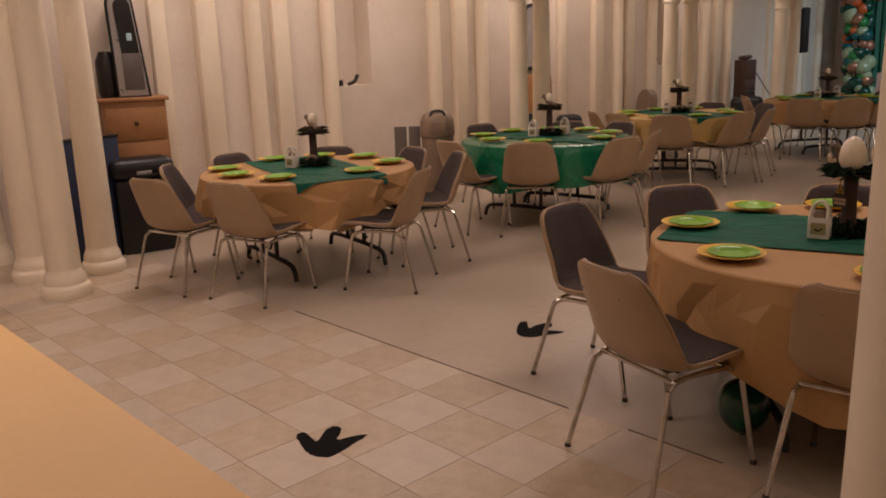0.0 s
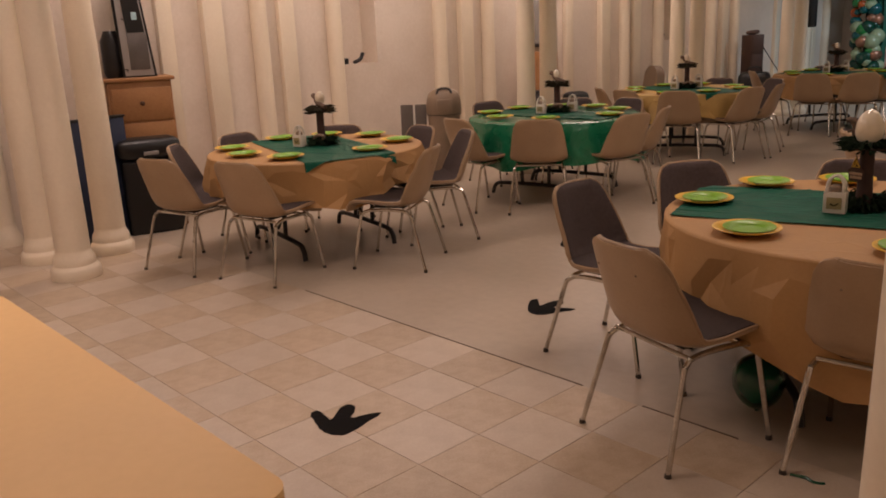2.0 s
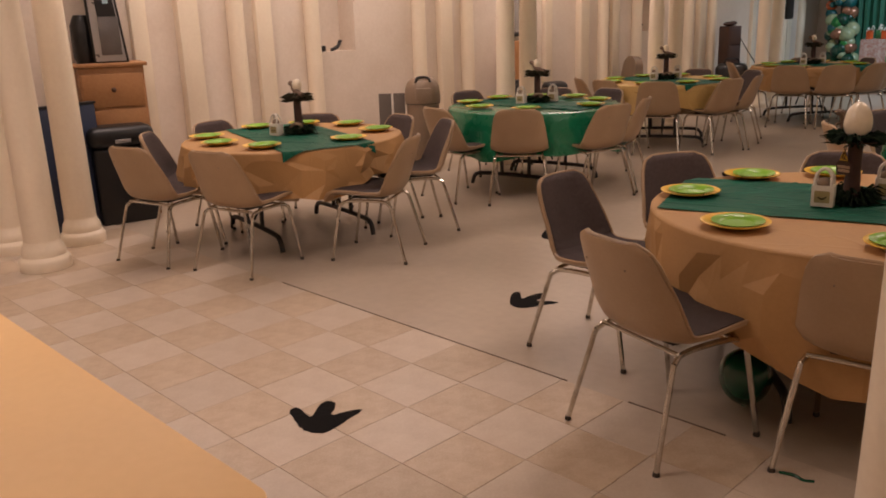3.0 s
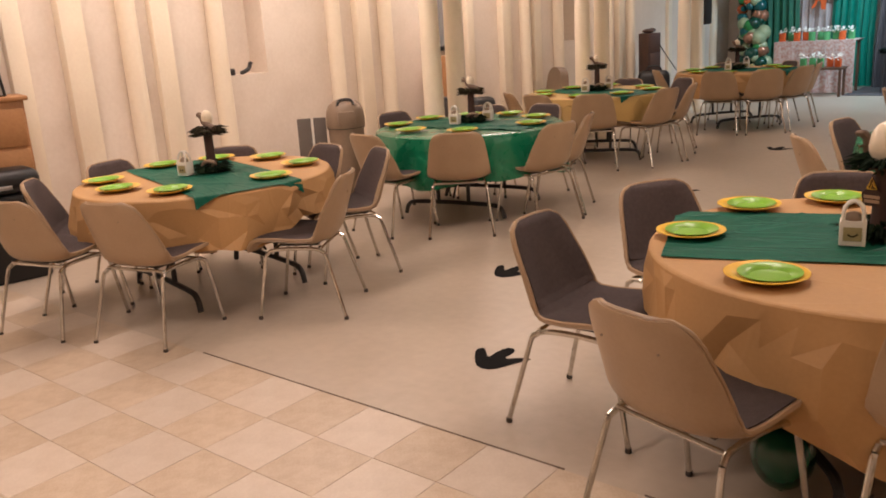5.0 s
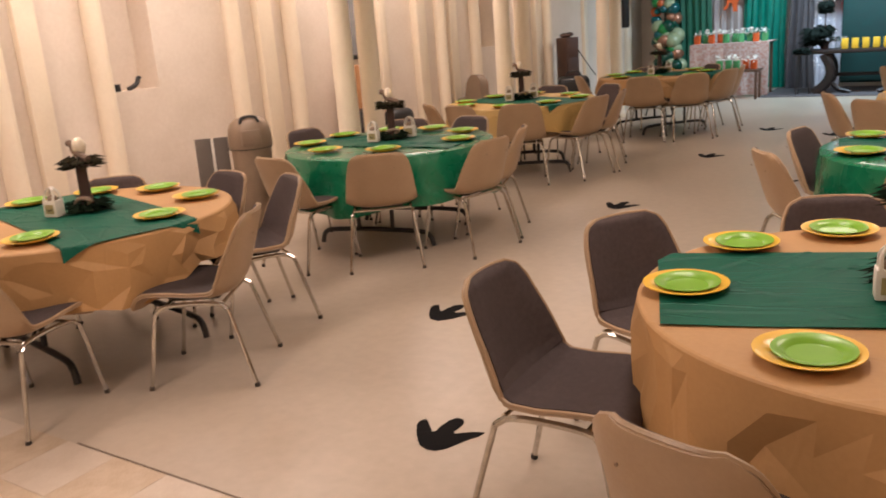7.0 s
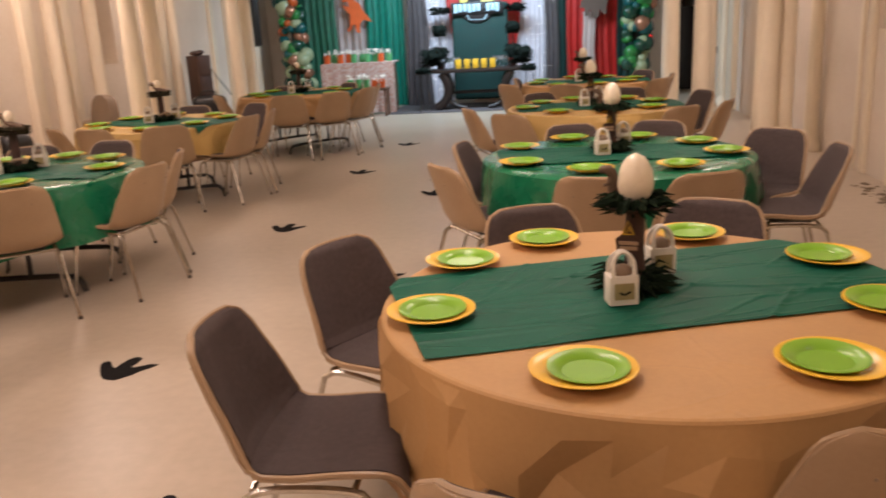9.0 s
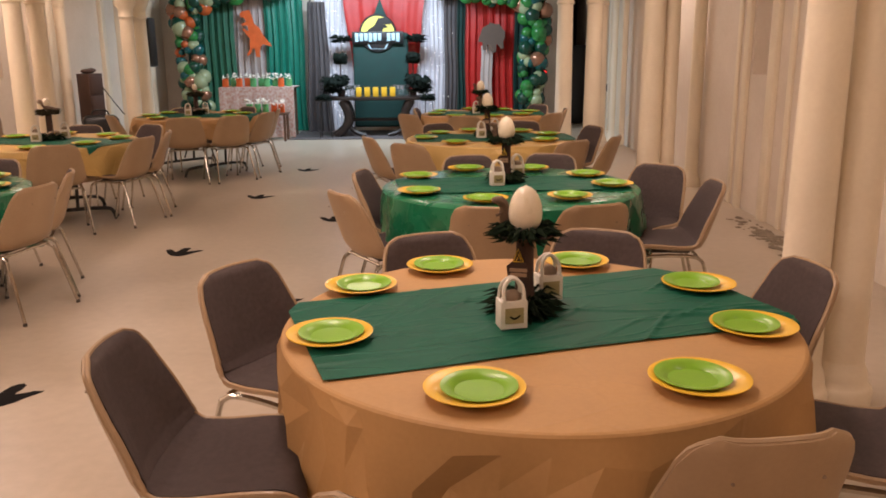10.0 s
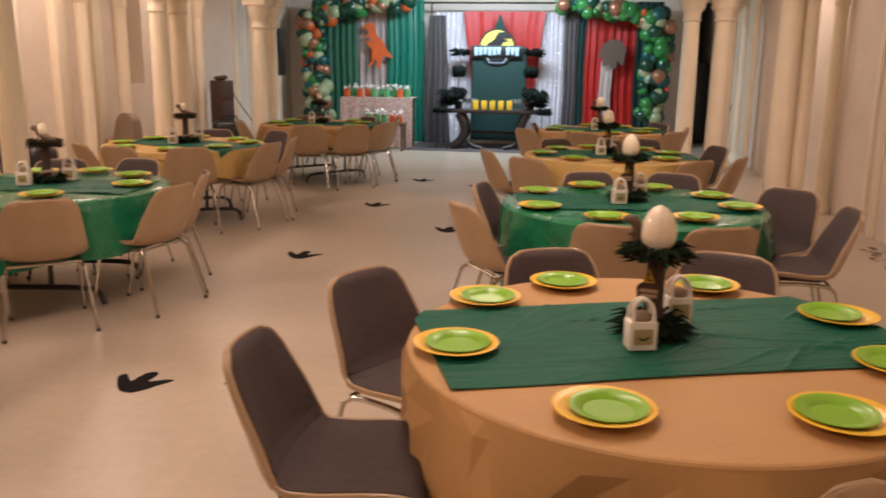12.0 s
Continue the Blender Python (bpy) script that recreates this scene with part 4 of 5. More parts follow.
part("body", outline(arch_shape(0.135, 0.11, 0, 0.86, -0.045), 0.24), BLACK, t).matrix_basis = pose(0, -0.12, 0)
part("front_panel", outline(arch_shape(0.115, 0.09, 0.012, 0.835, -0.04), 0.03), SILVER, t, "curved silver front").matrix_basis = pose(0, -0.149, 0)
part("dark_window", outline(arch_shape(0.07, 0.065, 0.36, 0.80, -0.03), 0.012), BLACK, t, "glossy black window").matrix_basis = pose(0.006, -0.159, 0)
part("lower_panel", box(-0.065, 0.09, -0.157, -0.148, 0.06, 0.36, 0.003), GREY_METAL, t, "dull grey lower panel")
part("display", box(-0.012, 0.03, -0.162, -0.155, 0.46, 0.52, 0.002), LOGO_BLUE, t, "small pale display")
part("side_pod", lathe([(0.07, 0), (0.085, 0.05), (0.085, 0.3), (0.05, 0.38)], 16, at=(-0.2, -0.02, 0)), BLACK, t)
t = thing("folded_table", "folded navy blue table standing on edge", "table", "", pose(-6.52, 2.52, 0, 0, 0, 105))
part("board", box(-0.26, 0.26, -0.03, 0.03, 0.0, 0.98, 0.012), BLUE, t)
part("edge_trim", box(-0.27, 0.27, -0.035, 0.035, 0.975, 0.995, 0.006), BLACK, t)
t = thing("storage_bin", "black plastic storage bin with a lid", "bin", "", pose(-6.62, 2.94, 0, 0, 0, 80))
part("body", box(-0.23, 0.23, -0.18, 0.18, 0.0, 0.62, 0.03, 3), BLACK, t)
part("lid", box(-0.26, 0.26, -0.21, 0.21, 0.62, 0.79, 0.07, 5), BLACK, t)
part("clasp", box(-0.06, 0.06, -0.222, -0.208, 0.66, 0.69, 0.004), SILVER, t)
t = thing("waste_bin", "taupe plastic bin with a domed lid", "bin", "", pose(-6.19, 5.98, 0, 0, 0, 50))
part("body", lathe([(0.135, 0), (0.145, 0.02), (0.166, 0.66), (0.166, 0.70)], 28), TAUPE, t)
part("lid", lathe([(0.176, 0.69), (0.182, 0.73), (0.18, 0.80), (0.172, 0.86), (0.15, 0.91), (0.11, 0.945), (0.06, 0.958), (0.01, 0.96)], 28), TAUPE, t)
part("flap", box(-0.08, 0.08, -0.186, -0.15, 0.73, 0.86, 0.01), TAUPE, t)
part("lid_handle", tube(bend([(-0.075, -0.13, 0.915), (-0.06, -0.10, 0.965), (0.06, -0.10, 0.965), (0.075, -0.13, 0.915)], 3), 0.012, 7), DARK_METAL, t, "dark arched handle on the lid")
# solid dark ring drawn in place of the shade between lid and body
part("lid_gap_shade", tube([(0.174 * math.cos(radians(15 * k)), 0.174 * math.sin(radians(15 * k)), 0.70) for k in range(25)], 0.006, 5), DARK_METAL, t, "dark ring that paints in the shade of the gap under the lid")
t = thing("display_board", "grey folded board leaning by the bin", "board", "", pose(-6.43, 5.77, 0, -6, 0, 45))
part("panel", box(-0.14, -0.012, -0.012, 0.012, 0.0, 0.8, 0.003), GREY_BOARD, t)
part("panel", box(0.012, 0.13, -0.012, 0.012, 0.0, 0.8, 0.003), GREY_BOARD, t)
part("spine", box(-0.011, 0.011, 0.0, 0.012, 0.0, 0.79, 0.003), WHITE_CARD, t, "pale folded spine")
t = thing("armchair", "brown upholstered easy chair by the wall", "chair", "", pose(-6.62, 10.85, 0, 0, 0, -25))
part("seat", box(-0.32, 0.32, -0.3, 0.3, 0.15, 0.45, 0.06, 3), TAUPE, t)
part("backrest", outline(arch_shape(0.25, 0.17, 0.3, 0.92), 0.13), TAUPE, t).matrix_basis = pose(0, -0.34, 0, -6)
part("cushion", box(-0.26, 0.26, -0.2, 0.26, 0.45, 0.55, 0.04, 3), TAUPE, t)
for sx in (-1, 1):
    part("arm", box(sx * 0.36 - 0.06, sx * 0.36 + 0.06, -0.3, 0.28, 0.0, 0.6, 0.05, 3), TAUPE, t)
t = thing("framed_picture", "dark arched frame with glass on the wall", "picture", "", pose(HALL_X0 + 0.03, 8.58, 1.27, 0, 0, 90))
arch = [(-0.25, 0), (0.25, 0), (0.25, 0.6)] + [(0.25 * math.cos(radians(15 * k)), 0.6 + 0.25 * math.sin(radians(15 * k))) for k in range(1, 12)] + [(-0.25, 0.6)]
part("frame", outline(arch, 0.03), BLACK, t)
part("glass", outline([(x * 0.8, 0.05 + z * 0.9) for x, z in arch], 0.01), MIRROR, t).matrix_basis = pose(0, -0.014, 0)
t = thing("wooden_cabinet", "narrow brown wooden cabinet under the picture", "cabinet", "", pose(-6.88, 8.36, 0, 0, 0, 90))
part("body", box(-0.11, 0.11, -0.18, 0.18, 0, 1.22, 0.01), WOOD, t)
part("door", box(-0.095, 0.095, -0.2, -0.182, 0.08, 1.15, 0.006), WOOD, t)
t = thing("wooden_cabinet", "tall dark brown wooden cabinet with a bundle on top", "cabinet", "", pose(-6.7, 13.6, 0, 0, 0, 62))
part("body", box(-0.125, 0.125, -0.13, 0.13, 0, 1.24, 0.006), SHELF_WOOD, t)
for k in range(4):
    part("panel", box(-0.105, 0.105, -0.142, -0.131, 0.07 + 0.29 * k, 0.335 + 0.29 * k, 0.006), SHELF_WOOD, t)
bm = ball(0.09, 3, at=(-0.02, 0, 1.275), scale=(1.2, 1, 0.42))
ball(0.06, 2, bm, (0.06, 0.01, 1.285), (1.1, 1, 0.6))
part("bundle", bm, SHELF_WOOD, t, "dark folded bundle")
part("strap", tube(bend([(0.11, -0.12, 1.05), (0.18, -0.2, 0.88), (0.32, -0.3, 0.62)], 3), 0.008, 6), RUBBER, t, "thin dark strap")
t = thing("black_case", "black soft case on the floor", "bag", "", pose(-6.4, 13.12, 0, 0, 0, 25))
part("body", box(-0.25, 0.25, -0.2, 0.2, 0, 0.66, 0.09, 4), BLACK, t)
part("handle", tube(bend([(-0.12, 0, 0.64), (-0.1, 0, 0.74), (0.1, 0, 0.74), (0.12, 0, 0.64)], 3), 0.012), BLACK, t)
t = thing("black_speaker_box", "tall narrow black box by the columns", "box", "", pose(-6.62, 8.03, 0, 0, 0, 45))
part("body", box(-0.11, 0.11, -0.11, 0.11, 0, 0.77, 0.02, 2), BLACK, t)
part("grille", box(-0.09, 0.09, -0.12, -0.108, 0.08, 0.72, 0.006), DARK_METAL, t)
t = thing("black_bag", "black padded bag standing by the wall", "bag", "", pose(-6.62, 8.73, 0, 0, 0, 70))
part("body", box(-0.17, 0.17, -0.12, 0.12, 0, 0.7, 0.09, 4), BLACK, t)
part("pocket", box(-0.12, 0.12, -0.15, -0.11, 0.08, 0.42, 0.03, 3), BLACK, t)
t = thing("wall_speaker", "black loudspeaker hung on a column", "loudspeaker", "", pose(-5.80, 13.59, 1.33, 0, 0, -20))
part("cabinet", box(-0.125, 0.125, -0.085, 0.085, 0, 0.70, 0.03, 3), BLACK, t)
part("grille", box(-0.105, 0.105, -0.096, -0.084, 0.03, 0.67, 0.01), BLACK, t)
part("bracket", box(-0.03, 0.03, -0.17, -0.09, 0.3, 0.42, 0.005), DARK_METAL, t)
for ny, nx in ((5.68, -7.18), (11.58, -7.18)):
    t = thing("niche_figure", "small dark bird-like figure on the niche ledge", "figure", "niche figures", pose(nx, ny, 1.231))
    bm = tube(bend([(0, -0.07, 0.012), (0, -0.02, 0.026), (0, 0.03, 0.05), (0, 0.045, 0.09)], 3), 0.02, 8, taper=None)
    ball(0.019, 2, bm, (0, 0.052, 0.098), (0.9, 1.4, 0.9))
    part("figure_body", bm, BLACK, t)
t = thing("niche_box", "small black box on the niche ledge", "box", "", pose(-7.16, 5.49, 1.231))
part("case", box(-0.02, 0.02, -0.022, 0.022, 0, 0.055, 0.006), BLACK, t)
part("lid", box(-0.021, 0.021, -0.023, 0.023, 0.056, 0.062, 0.002), BLACK, t)


# ---- stage end ----
def curtain(name, x0, x1, y, z0, z1, mat, label, waves, amp=0.03, seed=0, gather=0.0):
    rnd = random.Random(seed)
    p = [rnd.uniform(0, 6.28) for _ in range(3)]

    def fn(u, v):
        z = z0 + (z1 - z0) * v
        pinch = 1 - gather * (1 - v)
        x = (x0 + x1) / 2 + (u - 0.5) * (x1 - x0) * pinch
        a = amp * (0.6 + 0.4 * (1 - v))
        return (x + 0.01 * math.sin(9 * v + p[2]), y + a * (math.sin(2 * math.pi * waves * u + p[0]) + 0.45 * math.sin(2 * math.pi * waves * 2.3 * u + p[1] + v)), z)
    return tagged(part(name, sheet(fn, int(waves * 12), 12, 0.006), mat, None, "", 60), label, "curtain", "stage curtains")


curtain("curtain", -6.35, -5.45, 17.45, 0.01, 2.75, LEFT_GREEN, "dark green hanging fabric panel", 7, seed=1)
curtain("curtain", -5.50, -4.80, 17.5, 0.01, 2.7, PALE_CLOTH, "pale pinkish grey hanging fabric panel", 5, seed=2)
curtain("curtain", -4.86, -4.12, 17.42, 0.01, 2.72, TEAL, "teal satin fabric hanging in folds", 6, seed=3)
curtain("curtain", -3.98, -3.66, 17.15, 0.01, 2.42, GREY_CLOTH, "grey cloth curtain gathered in folds", 4, 0.05, seed=4, gather=-0.6)
curtain("curtain", -3.9, -3.2, 17.5, 0.01, 2.5, SHEER, "white satin curtain with fairy lights", 7, seed=5)
curtain("curtain", -2.1, -1.36, 17.5, 0.01, 2.5, SHEER, "white satin curtain with fairy lights", 8, seed=6)
curtain("curtain", -1.42, -1.16, 17.4, 0.01, 2.6, GREY_CLOTH, "grey cloth curtain gathered in folds", 3, seed=7)
curtain("curtain", -1.19, -1.02, 17.44, 0.01, 2.6, FOREST, "narrow dark green hanging fabric strip", 2, seed=11)
curtain("curtain", -1.06, -0.02, 17.5, 0.01, 2.6, RED, "red satin hanging panel", 7, seed=8)
curtain("curtain", -0.08, 0.4, 17.46, 0.01, 2.7, FOREST, "dark green hanging fabric panel", 4, seed=9)
curtain("curtain", -3.34, -1.78, 17.36, 0.75, 2.51, RED, "red satin swag above the stage", 4, 0.018, seed=10, gather=0.28)
t = thing("backdrop_stand", "metal pipe stand that carries the stage curtains", "stand", "", pose(0, 17.58, 0))
part("rail", tube([(-6.4, 0, 2.68), (0.35, 0, 2.68)], 0.018), DARK_METAL, t)
for px in (-6.4, -4.0, -1.2, 0.35):
    part("pole", tube([(px, 0.03, 0), (px, 0.03, 2.7)], 0.018), DARK_METAL, t)

t = thing("throne_panel", "dark green padded panel with a pointed crest", "panel", "", pose(-2.62, 17.05, 0))
part("panel", box(-0.52, 0.52, -0.05, 0.05, 0.1, 1.85, 0.04, 3), FOREST, t)
part("crest", outline([(-0.26, 1.9), (0.26, 1.9), (0.1, 2.2), (0.0, 2.46), (-0.1, 2.2)], 0.04), FOREST, t)
t = thing("round_sign", "round yellow dinosaur sign with a blue banner", "sign", "", pose(-2.66, 16.99, 1.77))
part("disc", lathe([(0.335, 0), (0.345, 0.015), (0.335, 0.03)], 48), BLACK, t, "black rim").matrix_basis = pose(0, 0, 0.07, 90)
part("face", outline([(0.31 * math.cos(radians(6 * k - 18)), 0.31 * math.sin(radians(6 * k - 18))) for k in range(37)], 0.008), LOGO_YELLOW, t, "yellow face").matrix_basis = pose(0, -0.04, 0.07)
part("silhouette", outline([(-0.33, -0.12), (-0.2, 0.02), (-0.08, 0.1), (0.0, 0.24), (0.14, 0.25), (0.27, 0.16), (0.24, 0.11), (0.12, 0.12), (0.2, 0.06), (0.1, 0.04), (0.06, -0.05), (0.0, -0.14), (-0.1, -0.06)], 0.004), BLACK, t, "black plain shape").matrix_basis = pose(0.02, -0.047, 0.12) @ Matrix.Scale(0.92, 4)
part("lower_band", outline([(-0.2, -0.12), (0.2, -0.12), (0.14, -0.22), (-0.14, -0.22)], 0.01), LOGO_BLUE, t, "pale edged lower band").matrix_basis = pose(0, -0.05, 0)
part("lower_band", outline([(-0.17, -0.12), (0.17, -0.12), (0.12, -0.205), (-0.12, -0.205)], 0.006), BLACK, t, "black lower band").matrix_basis = pose(0, -0.058, 0)
part("banner", box(-0.48, 0.48, -0.075, -0.052, -0.12, 0.10, 0.008), BLACK, t, "black banner")
for k in range(10):
    if k != 6:
        part("banner_bar", box(-0.42 + 0.085 * k, -0.355 + 0.085 * k, -0.083, -0.076, -0.085 + 0.012 * (k % 3), 0.07, 0.003), LOGO_BLUE, t, "pale blue plain bar")

t = thing("stage_table", "dark carved wooden trestle table", "table", "", pose(-2.65, 16.35, 0))
part("tabletop", box(-0.98, 0.98, -0.3, 0.3, 0.66, 0.72, 0.015), NEAR_BLACK, t)
for sx in (-1, 1):
    part("leg", tube(bend([(sx * 0.62, -0.2, 0.66), (sx * 0.5, -0.2, 0.45), (sx * 0.52, -0.2, 0.2), (sx * 0.75, -0.2, 0.02)], 3), 0.085, 8), NEAR_BLACK, t)
    part("leg", tube(bend([(sx * 0.62, 0.2, 0.66), (sx * 0.5, 0.2, 0.45), (sx * 0.52, 0.2, 0.2), (sx * 0.75, 0.2, 0.02)], 3), 0.066, 8), NEAR_BLACK, t)
    part("foot", tube(bend([(sx * 0.5, -0.2, 0.2), (sx * 0.4, -0.2, 0.08), (sx * 0.2, -0.2, 0.03)], 3), 0.04, 8), NEAR_BLACK, t)
part("stretcher", tube([(-0.5, 0, 0.3), (0.5, 0, 0.3)], 0.03), NEAR_BLACK, t)
for k in range(5):
    b = tagged(part("letter_bar", box(-0.05, 0.05, -0.02, 0.02, 0, 0.17, 0.012), LETTER), "yellow upright block on the stage table", "decoration", "yellow blocks")
    b.matrix_basis = pose(-2.96 + 0.152 * k, 16.12, 0.721)
for sx in (-1, 1):
    x = -2.65 + sx * 0.66
    t = thing("topiary", "dark leafy ball on a stem in a pot", "plant", "topiaries", pose(x, 16.42, 0.721))
    part("pot", lathe([(0.06, 0), (0.08, 0.1), (0.085, 0.12)], 16), BARK, t)
    part("stem", tube([(0, 0, 0.1), (0, 0, 0.6)], 0.012), BARK, t)
    fronds("leaf_ball", 380, 0.07, 0.12, 0.64, 0.12, LEAF_DULL, t, 900 + sx, 0.03)
    fronds("leaf_ball", 300, 0.09, 0.16, 0.24, 0.14, LEAF_DULL, t, 910 + sx, 0.03)
    t = thing("leaf_arrangement", "dark green leaf arrangement at the end of the table", "plant", "leaf arrangements", pose(x + sx * 0.14, 16.2, 0.721))
    fronds("leaves", 360, 0.09, 0.24, 0.16, 0.2, LEAF_DULL, t, 920 + sx, 0.025)
    t = thing("flower_stand", "thin metal stand with dark leaves", "stand", "flower stands", pose(x + sx * 0.27, 15.98, 0))
    for k in range(3):
        part("leg", tube([(0.13 * math.cos(2.1 * k), 0.13 * math.sin(2.1 * k), 0), (0.08 * math.cos(2.1 * k), 0.08 * math.sin(2.1 * k), 0.66)], 0.008), DARK_METAL, t)
    part("tray", lathe([(0.13, 0.655), (0.14, 0.67), (0.12, 0.68)], 20), DARK_METAL, t)
    fronds("leaves", 150, 0.06, 0.14, 0.70, 0.06, LEAF_DULL, t, 930 + sx, 0.03)
    t = thing("dark_bird_figure", "dark feathered figure beside the round sign", "figure", "feathered figures", pose(-2.66 + sx * 0.7, 17.05, 1.72))
    fronds("feathers", 120, 0.09, 0.24, 0.0, 0.09, LEAF_DULL, t, 940 + sx, 0.03)
    part("peg", tube([(0, 0, 0), (0, 0.4, 0)], 0.012), DARK_METAL, t)
    for k in range(4):
        g = tagged(part("glass_goblet", lathe([(0.035, 0), (0.006, 0.008), (0.006, 0.1), (0.035, 0.13), (0.04, 0.2), (0.036, 0.2)], 14), GLASS), "clear glass goblet on the stage table", "glass", "glass goblets")
        g.matrix_basis = pose(-2.65 + sx * (0.34 + 0.07 * k), 16.3 + 0.05 * (k % 2), 0.721)
bm = bmesh.new()
rnd = random.Random(5)
for _ in range(150):
    x = rnd.choice((rnd.uniform(-3.85, -3.25), rnd.uniform(-2.05, -1.25)))
    ball(0.007, 1, bm, (x, 17.42 + rnd.uniform(-0.01, 0.01), rnd.uniform(0.2, 2.4)))
tagged(part("fairy_lights", bm, TINY), "tiny white fairy lights on the white curtains", "lights", "", "stuff")
structure("stage_rug", box(-4.2, -1.2, 15.75, 17.3, 0.001, 0.012, 0.004), GREY_CLOTH, "grey rug under the stage table")

t = thing("gift_table", "table under a red and white printed cloth", "table", "", pose(-4.78, 16.35, 0))
part("tabletop", box(-0.66, 0.66, -0.3, 0.3, 0.88, 0.905, 0.005), DARK_WOOD, t)
part("cover", sheet(lambda u, v: ((-0.67 + 1.34 * u), -0.315 - 0.015 * math.sin(40 * u) * (1 - v), 0.02 + 0.89 * v), 60, 6, 0.004), PRINT, t)
part("cover_top", box(-0.67, 0.67, -0.315, 0.31, 0.906, 0.912, 0.002), PRINT, t)
for sx in (-0.6, 0.6):
    part("leg", box(sx - 0.02, sx + 0.02, 0.2, 0.24, 0, 0.88), DARK_WOOD, t)
t = thing("side_table", "low dark wooden bench table", "table", "", pose(-4.55, 15.7, 0))
part("tabletop", box(-0.38, 0.38, -0.18, 0.18, 0.45, 0.49, 0.006), DARK_WOOD, t)
for sx in (-0.34, 0.34):
    for sy in (-0.14, 0.14):
        part("leg", box(sx - 0.02, sx + 0.02, sy - 0.02, sy + 0.02, 0, 0.45), DARK_WOOD, t)
rnd = random.Random(8)


def gift_bag(x, y, z, mat, word):
    t = thing("gift_bag", word + " paper gift bag with white tissue", "gift bag", "gift bags", pose(x, y, z, 0, 0, rnd.uniform(-8, 8)))
    part("body", box(-0.05, 0.05, -0.03, 0.03, 0, 0.15, 0.003), mat, t)
    fronds("tissue", 14, 0.03, 0.07, 0.16, 0.07, WHITE_CARD, t, int(x * 1000) + int(y * 77), 0.02)


for k in range(10):
    gift_bag(-5.36 + 0.125 * k, 16.2 + 0.1 * (k % 2), 0.913, ORANGE if k in (0, 2, 3, 8) else TISSUE_G, "orange" if k in (0, 2, 3, 8) else "green")
for k in range(5):
    gift_bag(-4.83 + 0.14 * k, 15.66 + 0.05 * (k % 2), 0.491, ORANGE if k > 2 else TISSUE_G, "orange" if k > 2 else "green")
DINO = [(-0.245, 0.416), (-0.098, 0.431), (-0.059, 0.294), (-0.025, 0.172), (0.074, 0.098), (0.123, -0.025), (0.27, -0.206), (0.284, -0.245), (0.123, -0.196), (0.059, -0.27),
        (0.049, -0.392), (0.059, -0.441), (-0.025, -0.431), (-0.039, -0.294), (-0.088, -0.27), (-0.123, -0.368), (-0.186, -0.416), (-0.196, -0.382), (-0.137, -0.294), (-0.137, -0.196),
        (-0.123, -0.098), (-0.186, -0.025), (-0.255, 0.074), (-0.235, 0.098), (-0.147, 0.039), (-0.157, 0.147), (-0.245, 0.147), (-0.284, 0.172), (-0.172, 0.22), (-0.22, 0.294), (-0.284, 0.304), (-0.294, 0.353)]
HUMP = [(0.3 * math.cos(radians(20 * k)) * (1 + 0.08 * (k % 2)), 0.02 + 0.30 * math.sin(radians(20 * k)) * (1 + 0.12 * (k % 2))) for k in range(10)]
HUMP += [(-0.36, -0.1), (-0.25, -0.12), (-0.24, -0.3), (-0.15, -0.3), (-0.12, -0.16), (-0.02, -0.36), (0.08, -0.35), (0.1, -0.15), (0.2, -0.28), (0.27, -0.26), (0.26, -0.1)]
d = tagged(part("dinosaur_cutout", outline(DINO, 0.012), ORANGE, None, "", 0), "orange card dinosaur cut-out hung on the curtain", "cutout", "dinosaur cutouts")
d.matrix_basis = pose(-5.0, 17.3, 1.86)
d = tagged(part("dinosaur_cutout", outline(HUMP, 0.012), DARK_CARD, None, "", 0), "grey-brown card dinosaur cut-out hung on the curtain", "cutout", "dinosaur cutouts")
d.matrix_basis = pose(-0.5, 17.25, 1.75) @ Matrix.Scale(0.78, 4)
curtain("curtain", -0.72, -0.5, 17.36, 0.01, 1.6, PALE_CLOTH, "narrow pale strip of cloth below the cut-out", 2, 0.012, seed=11)

LATEX = [material("balloon_dark_green", (0.008, 0.06, 0.035), rough=0.22, scale=3), material("balloon_green", (0.03, 0.22, 0.05), rough=0.22, scale=3),
         material("balloon_sage", (0.36, 0.42, 0.24), rough=0.24, scale=3), material("balloon_orange", (0.58, 0.12, 0.03), rough=0.22, scale=3),
         material("balloon_teal", (0.01, 0.10, 0.10), rough=0.2, scale=3), material("balloon_copper", (0.42, 0.20, 0.12), rough=0.25, metal=0.5, scale=3)]
BMESH = [balloon_mesh("balloon", m) for m in LATEX]


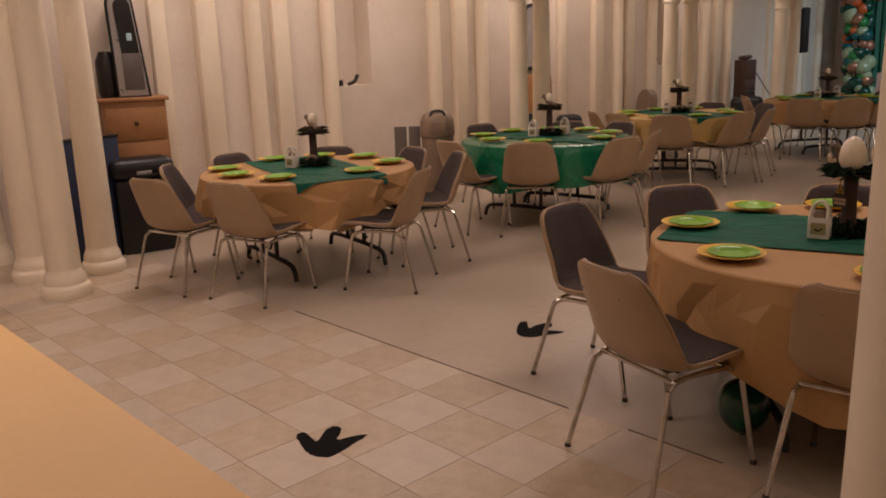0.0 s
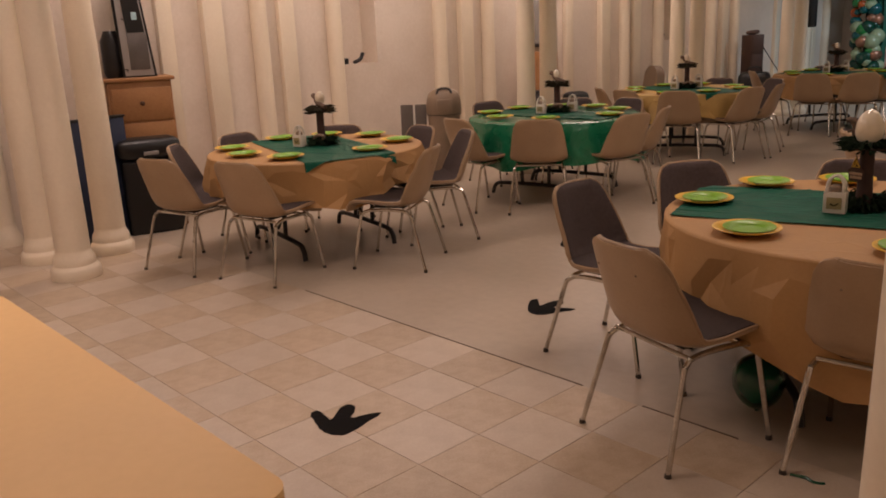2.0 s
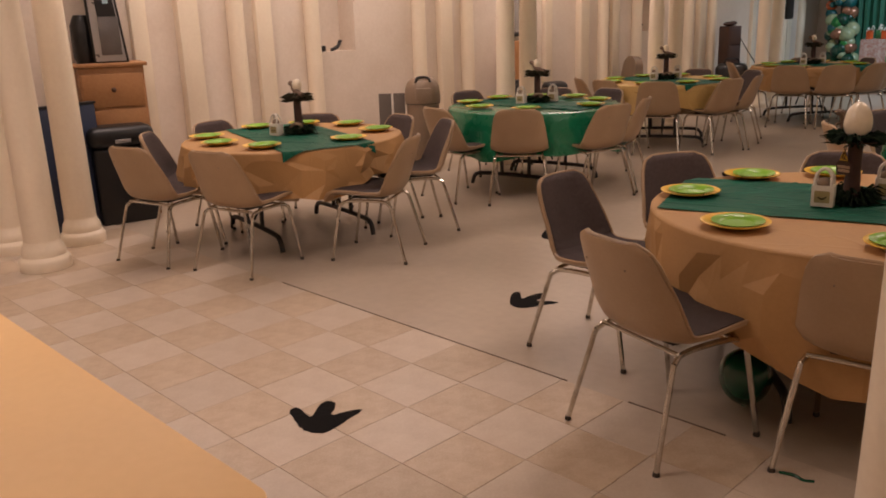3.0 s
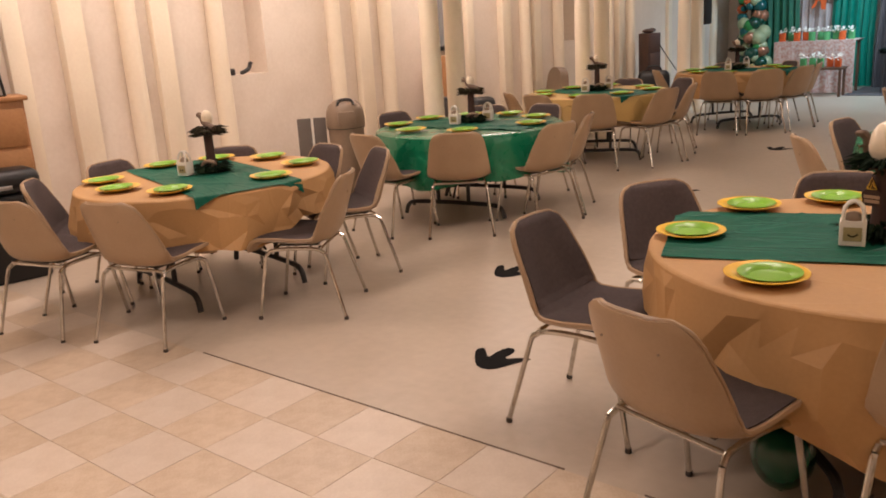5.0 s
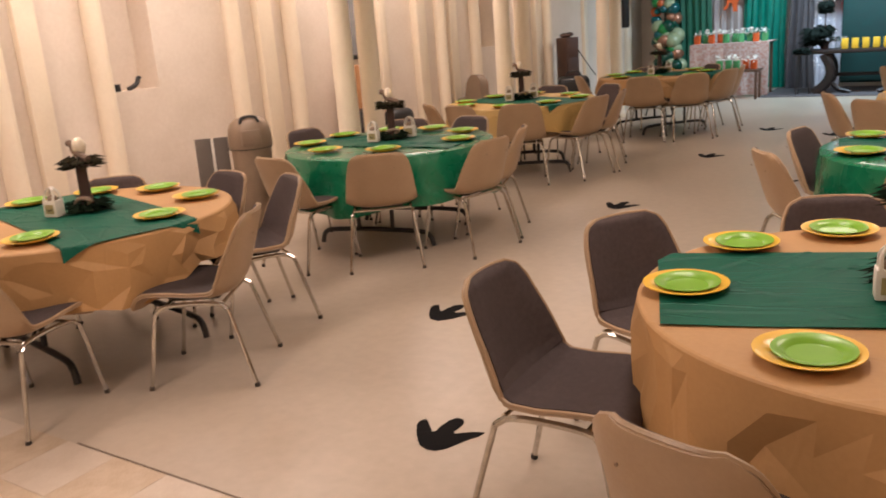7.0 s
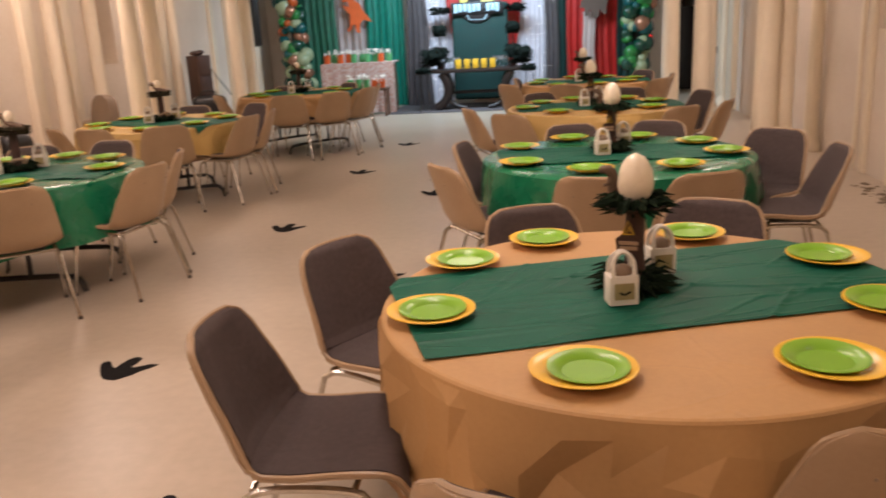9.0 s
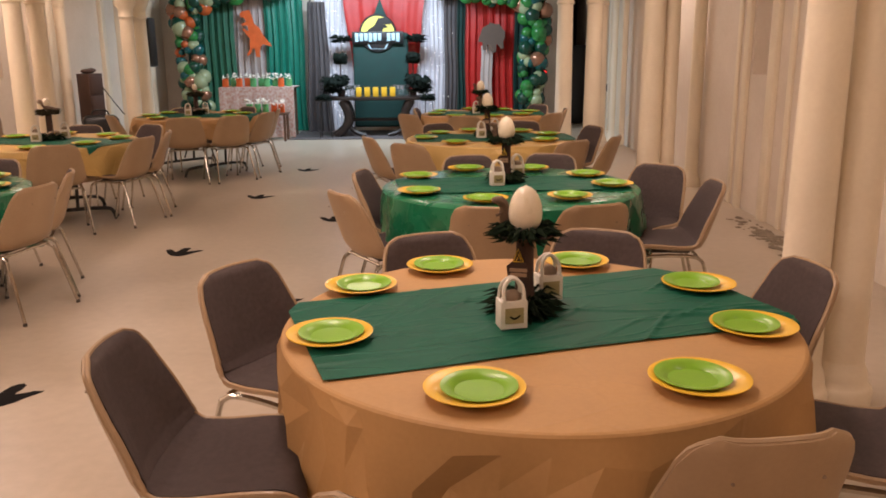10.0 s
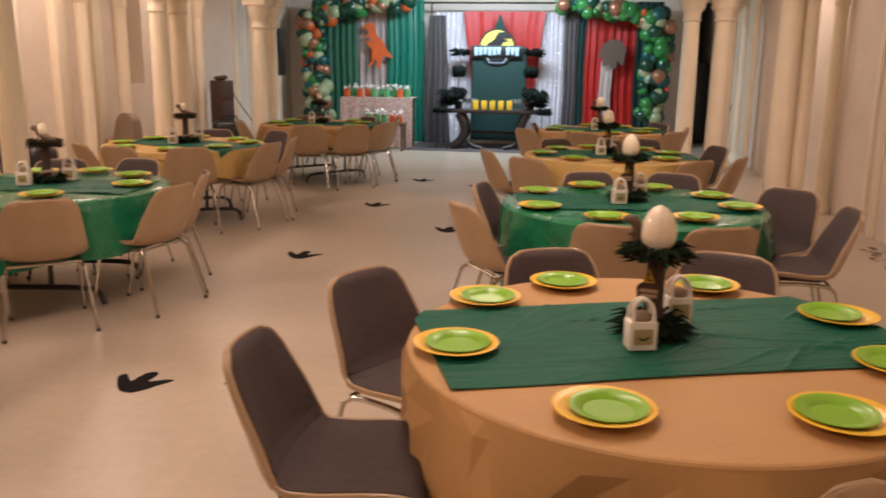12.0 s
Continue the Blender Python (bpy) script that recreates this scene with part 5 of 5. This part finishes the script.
def garland(path, n, label, seed, weights):
    rnd = random.Random(seed)
    t = thing("balloon_garland", label, "balloons", "balloon garlands")
    part("strip", tube([(path[0][0], path[0][1], 0.0)] + path, 0.012, 6), DARK_METAL, t)
    path = [Vector(p) for p in path]
    segs = [(Vector(a), Vector(b)) for a, b in zip(path, path[1:])]
    total = sum((b - a).length for a, b in segs)
    for k in range(n):
        d = total * (k + 0.5) / n
        for a, b in segs:
            if d <= (b - a).length:
                break
            d -= (b - a).length
        p = a.lerp(b, min(d / (b - a).length, 1))
        kind = rnd.choices(range(6), weights)[0]
        o = new("balloon", BMESH[kind])
        o.parent = t
        s = rnd.choice((0.5, 0.65, 0.8, 0.95, 1.1, 1.3))
        ang = rnd.uniform(0, 6.28)
        off = Vector((math.cos(ang) * 0.19, -abs(math.sin(ang)) * 0.15 - 0.02, rnd.uniform(-0.1, 0.1)))
        out = Vector((off.x, off.y, 0)).normalized()
        q = Vector((out.x, out.y, rnd.uniform(-0.3, 0.6))).to_track_quat("Z", "Y")
        o.matrix_basis = Matrix.LocRotScale(p + off, q, (s, s, s))


garland([(-6.15, 17.2, 0.4), (-6.25, 17.2, 1.4), (-6.3, 17.2, 2.3), (-5.7, 17.2, 2.55), (-4.5, 17.15, 2.66)], 150, "balloon garland in greens and orange along a curtain", 3, (4.5, 3, 4, 1.3, 1.6, 2.4))
garland([(0.2, 17.2, 0.5), (0.27, 17.2, 1.5), (0.3, 17.2, 2.35), (-0.5, 17.2, 2.5), (-1.45, 17.15, 2.66)], 150, "balloon garland in greens along the red curtain", 4, (5, 7, 3, 0.5, 1.8, 1.0))
t = thing("stage_spotlight", "small black spotlight with a red lens on a pole", "lamp", "", pose(0.47, 17.15, 0))
part("pole", tube([(0, 0, 0.01), (0, 0, 1.02)], 0.012), DARK_METAL, t)
part("base", lathe([(0.14, 0), (0.14, 0.012), (0.02, 0.02)], 20), DARK_METAL, t)
part("head", box(-0.07, 0.07, -0.05, 0.08, 1.01, 1.15, 0.02, 2), BLACK, t)
part("lens", lathe([(0.05, 0), (0.05, 0.01)], 20), EXIT, t, "glowing red lens").matrix_basis = pose(0, -0.051, 1.08, 90)
t = thing("wall_conduit", "thin vertical pipe with a box on the wall", "pipe", "", pose(HALL_X1 - 0.03, 15.9, 0))
part("pipe", tube([(0, 0, 0), (0, 0, 2.6)], 0.02), DARK_WOOD, t)
part("junction_box", box(-0.04, 0.03, -0.05, 0.05, 0.8, 0.92, 0.006), BLACK, t)
t = thing("exit_sign", "small glowing red exit sign above the doorway", "sign", "", pose(1.02, HALL_Y1 - 0.06, 2.0))
part("housing", box(-0.1, 0.1, 0.0, 0.05, 0, 0.2, 0.005), BLACK, t)
part("face", box(-0.08, 0.08, -0.006, -0.001, 0.02, 0.18), EXIT, t)


# ---- fallen plaster by the east wall ----
rnd = random.Random(12)
bm = bmesh.new()
for _ in range(130):
    x, y = rnd.gauss(1.30, 0.08), rnd.gauss(7.7, 0.42)
    s = rnd.uniform(0.006, 0.03)
    ball(s, 1, bm, (min(x, 1.38), y, s * 0.15), (rnd.uniform(0.5, 1.8), rnd.uniform(0.8, 3.0), rnd.uniform(0.15, 0.4)))
tagged(part("plaster_debris", bm, DEBRIS, None, "", 0), "fallen grey plaster at the foot of the wall", "debris", "", "stuff")


# ---- vinyl tiles ----
PITCH, TURN_T = 0.312, 0.0
ORG = pose(-1.964, 2.143, 0, 0, 0, TURN_T)
rnd = random.Random(21)


def tile_mesh(mat):
    return mesh_of("tile", box(-0.1551, 0.1551, -0.1551, 0.1551, 0.0, 0.004, 0.0008, 1), mat, 0)


TILE_MESHES = [tile_mesh(TILE_A), tile_mesh(TILE_B)]
bed = structure("tile_bed", box(-16 * PITCH, 10 * PITCH, -12 * PITCH, 2 * PITCH, 0.0005, 0.0012), GROUT, "dark joints between the vinyl tiles")
bed.matrix_basis = ORG
for x0, x1 in ((-2.13, 0.02), (0.33, 0.75)):
    joint = structure("floor_joint", box(x0, x1, 2 * PITCH + 0.001, 2 * PITCH + 0.009, 0.0, 0.0062, 0.001, 1), SEAM, "dark open joint at the edge of the tiles")
    joint.matrix_basis = ORG
tiled = tagged(thing("tiled_floor", "cream and tan vinyl floor tiles in a worn chequer", "floor"), kind="structure")
rest = [bmesh.new(), bmesh.new()]
for i in range(-16, 10):
    for j in range(-12, 2):
        kind = (i + j) % 2 if rnd.random() > 0.12 else rnd.randint(0, 1)
        m = ORG @ pose((i + 0.5) * PITCH, (j + 0.5) * PITCH, 0.0012 + rnd.uniform(0, 0.0006))
        if -9 <= i < 4 and j >= -6:
            o = new("tile", TILE_MESHES[kind])
            o.parent = tiled
            o.matrix_basis = m
        else:
            b2 = box(-0.1551, 0.1551, -0.1551, 0.1551, 0.0, 0.004)
            bmesh.ops.transform(b2, verts=b2.verts, matrix=m)
            merge(rest[kind], b2)
for b2, mat in zip(rest, (TILE_A, TILE_B)):
    tagged(part("more_tiles", b2, mat, tiled, "", 0), kind="stuff")
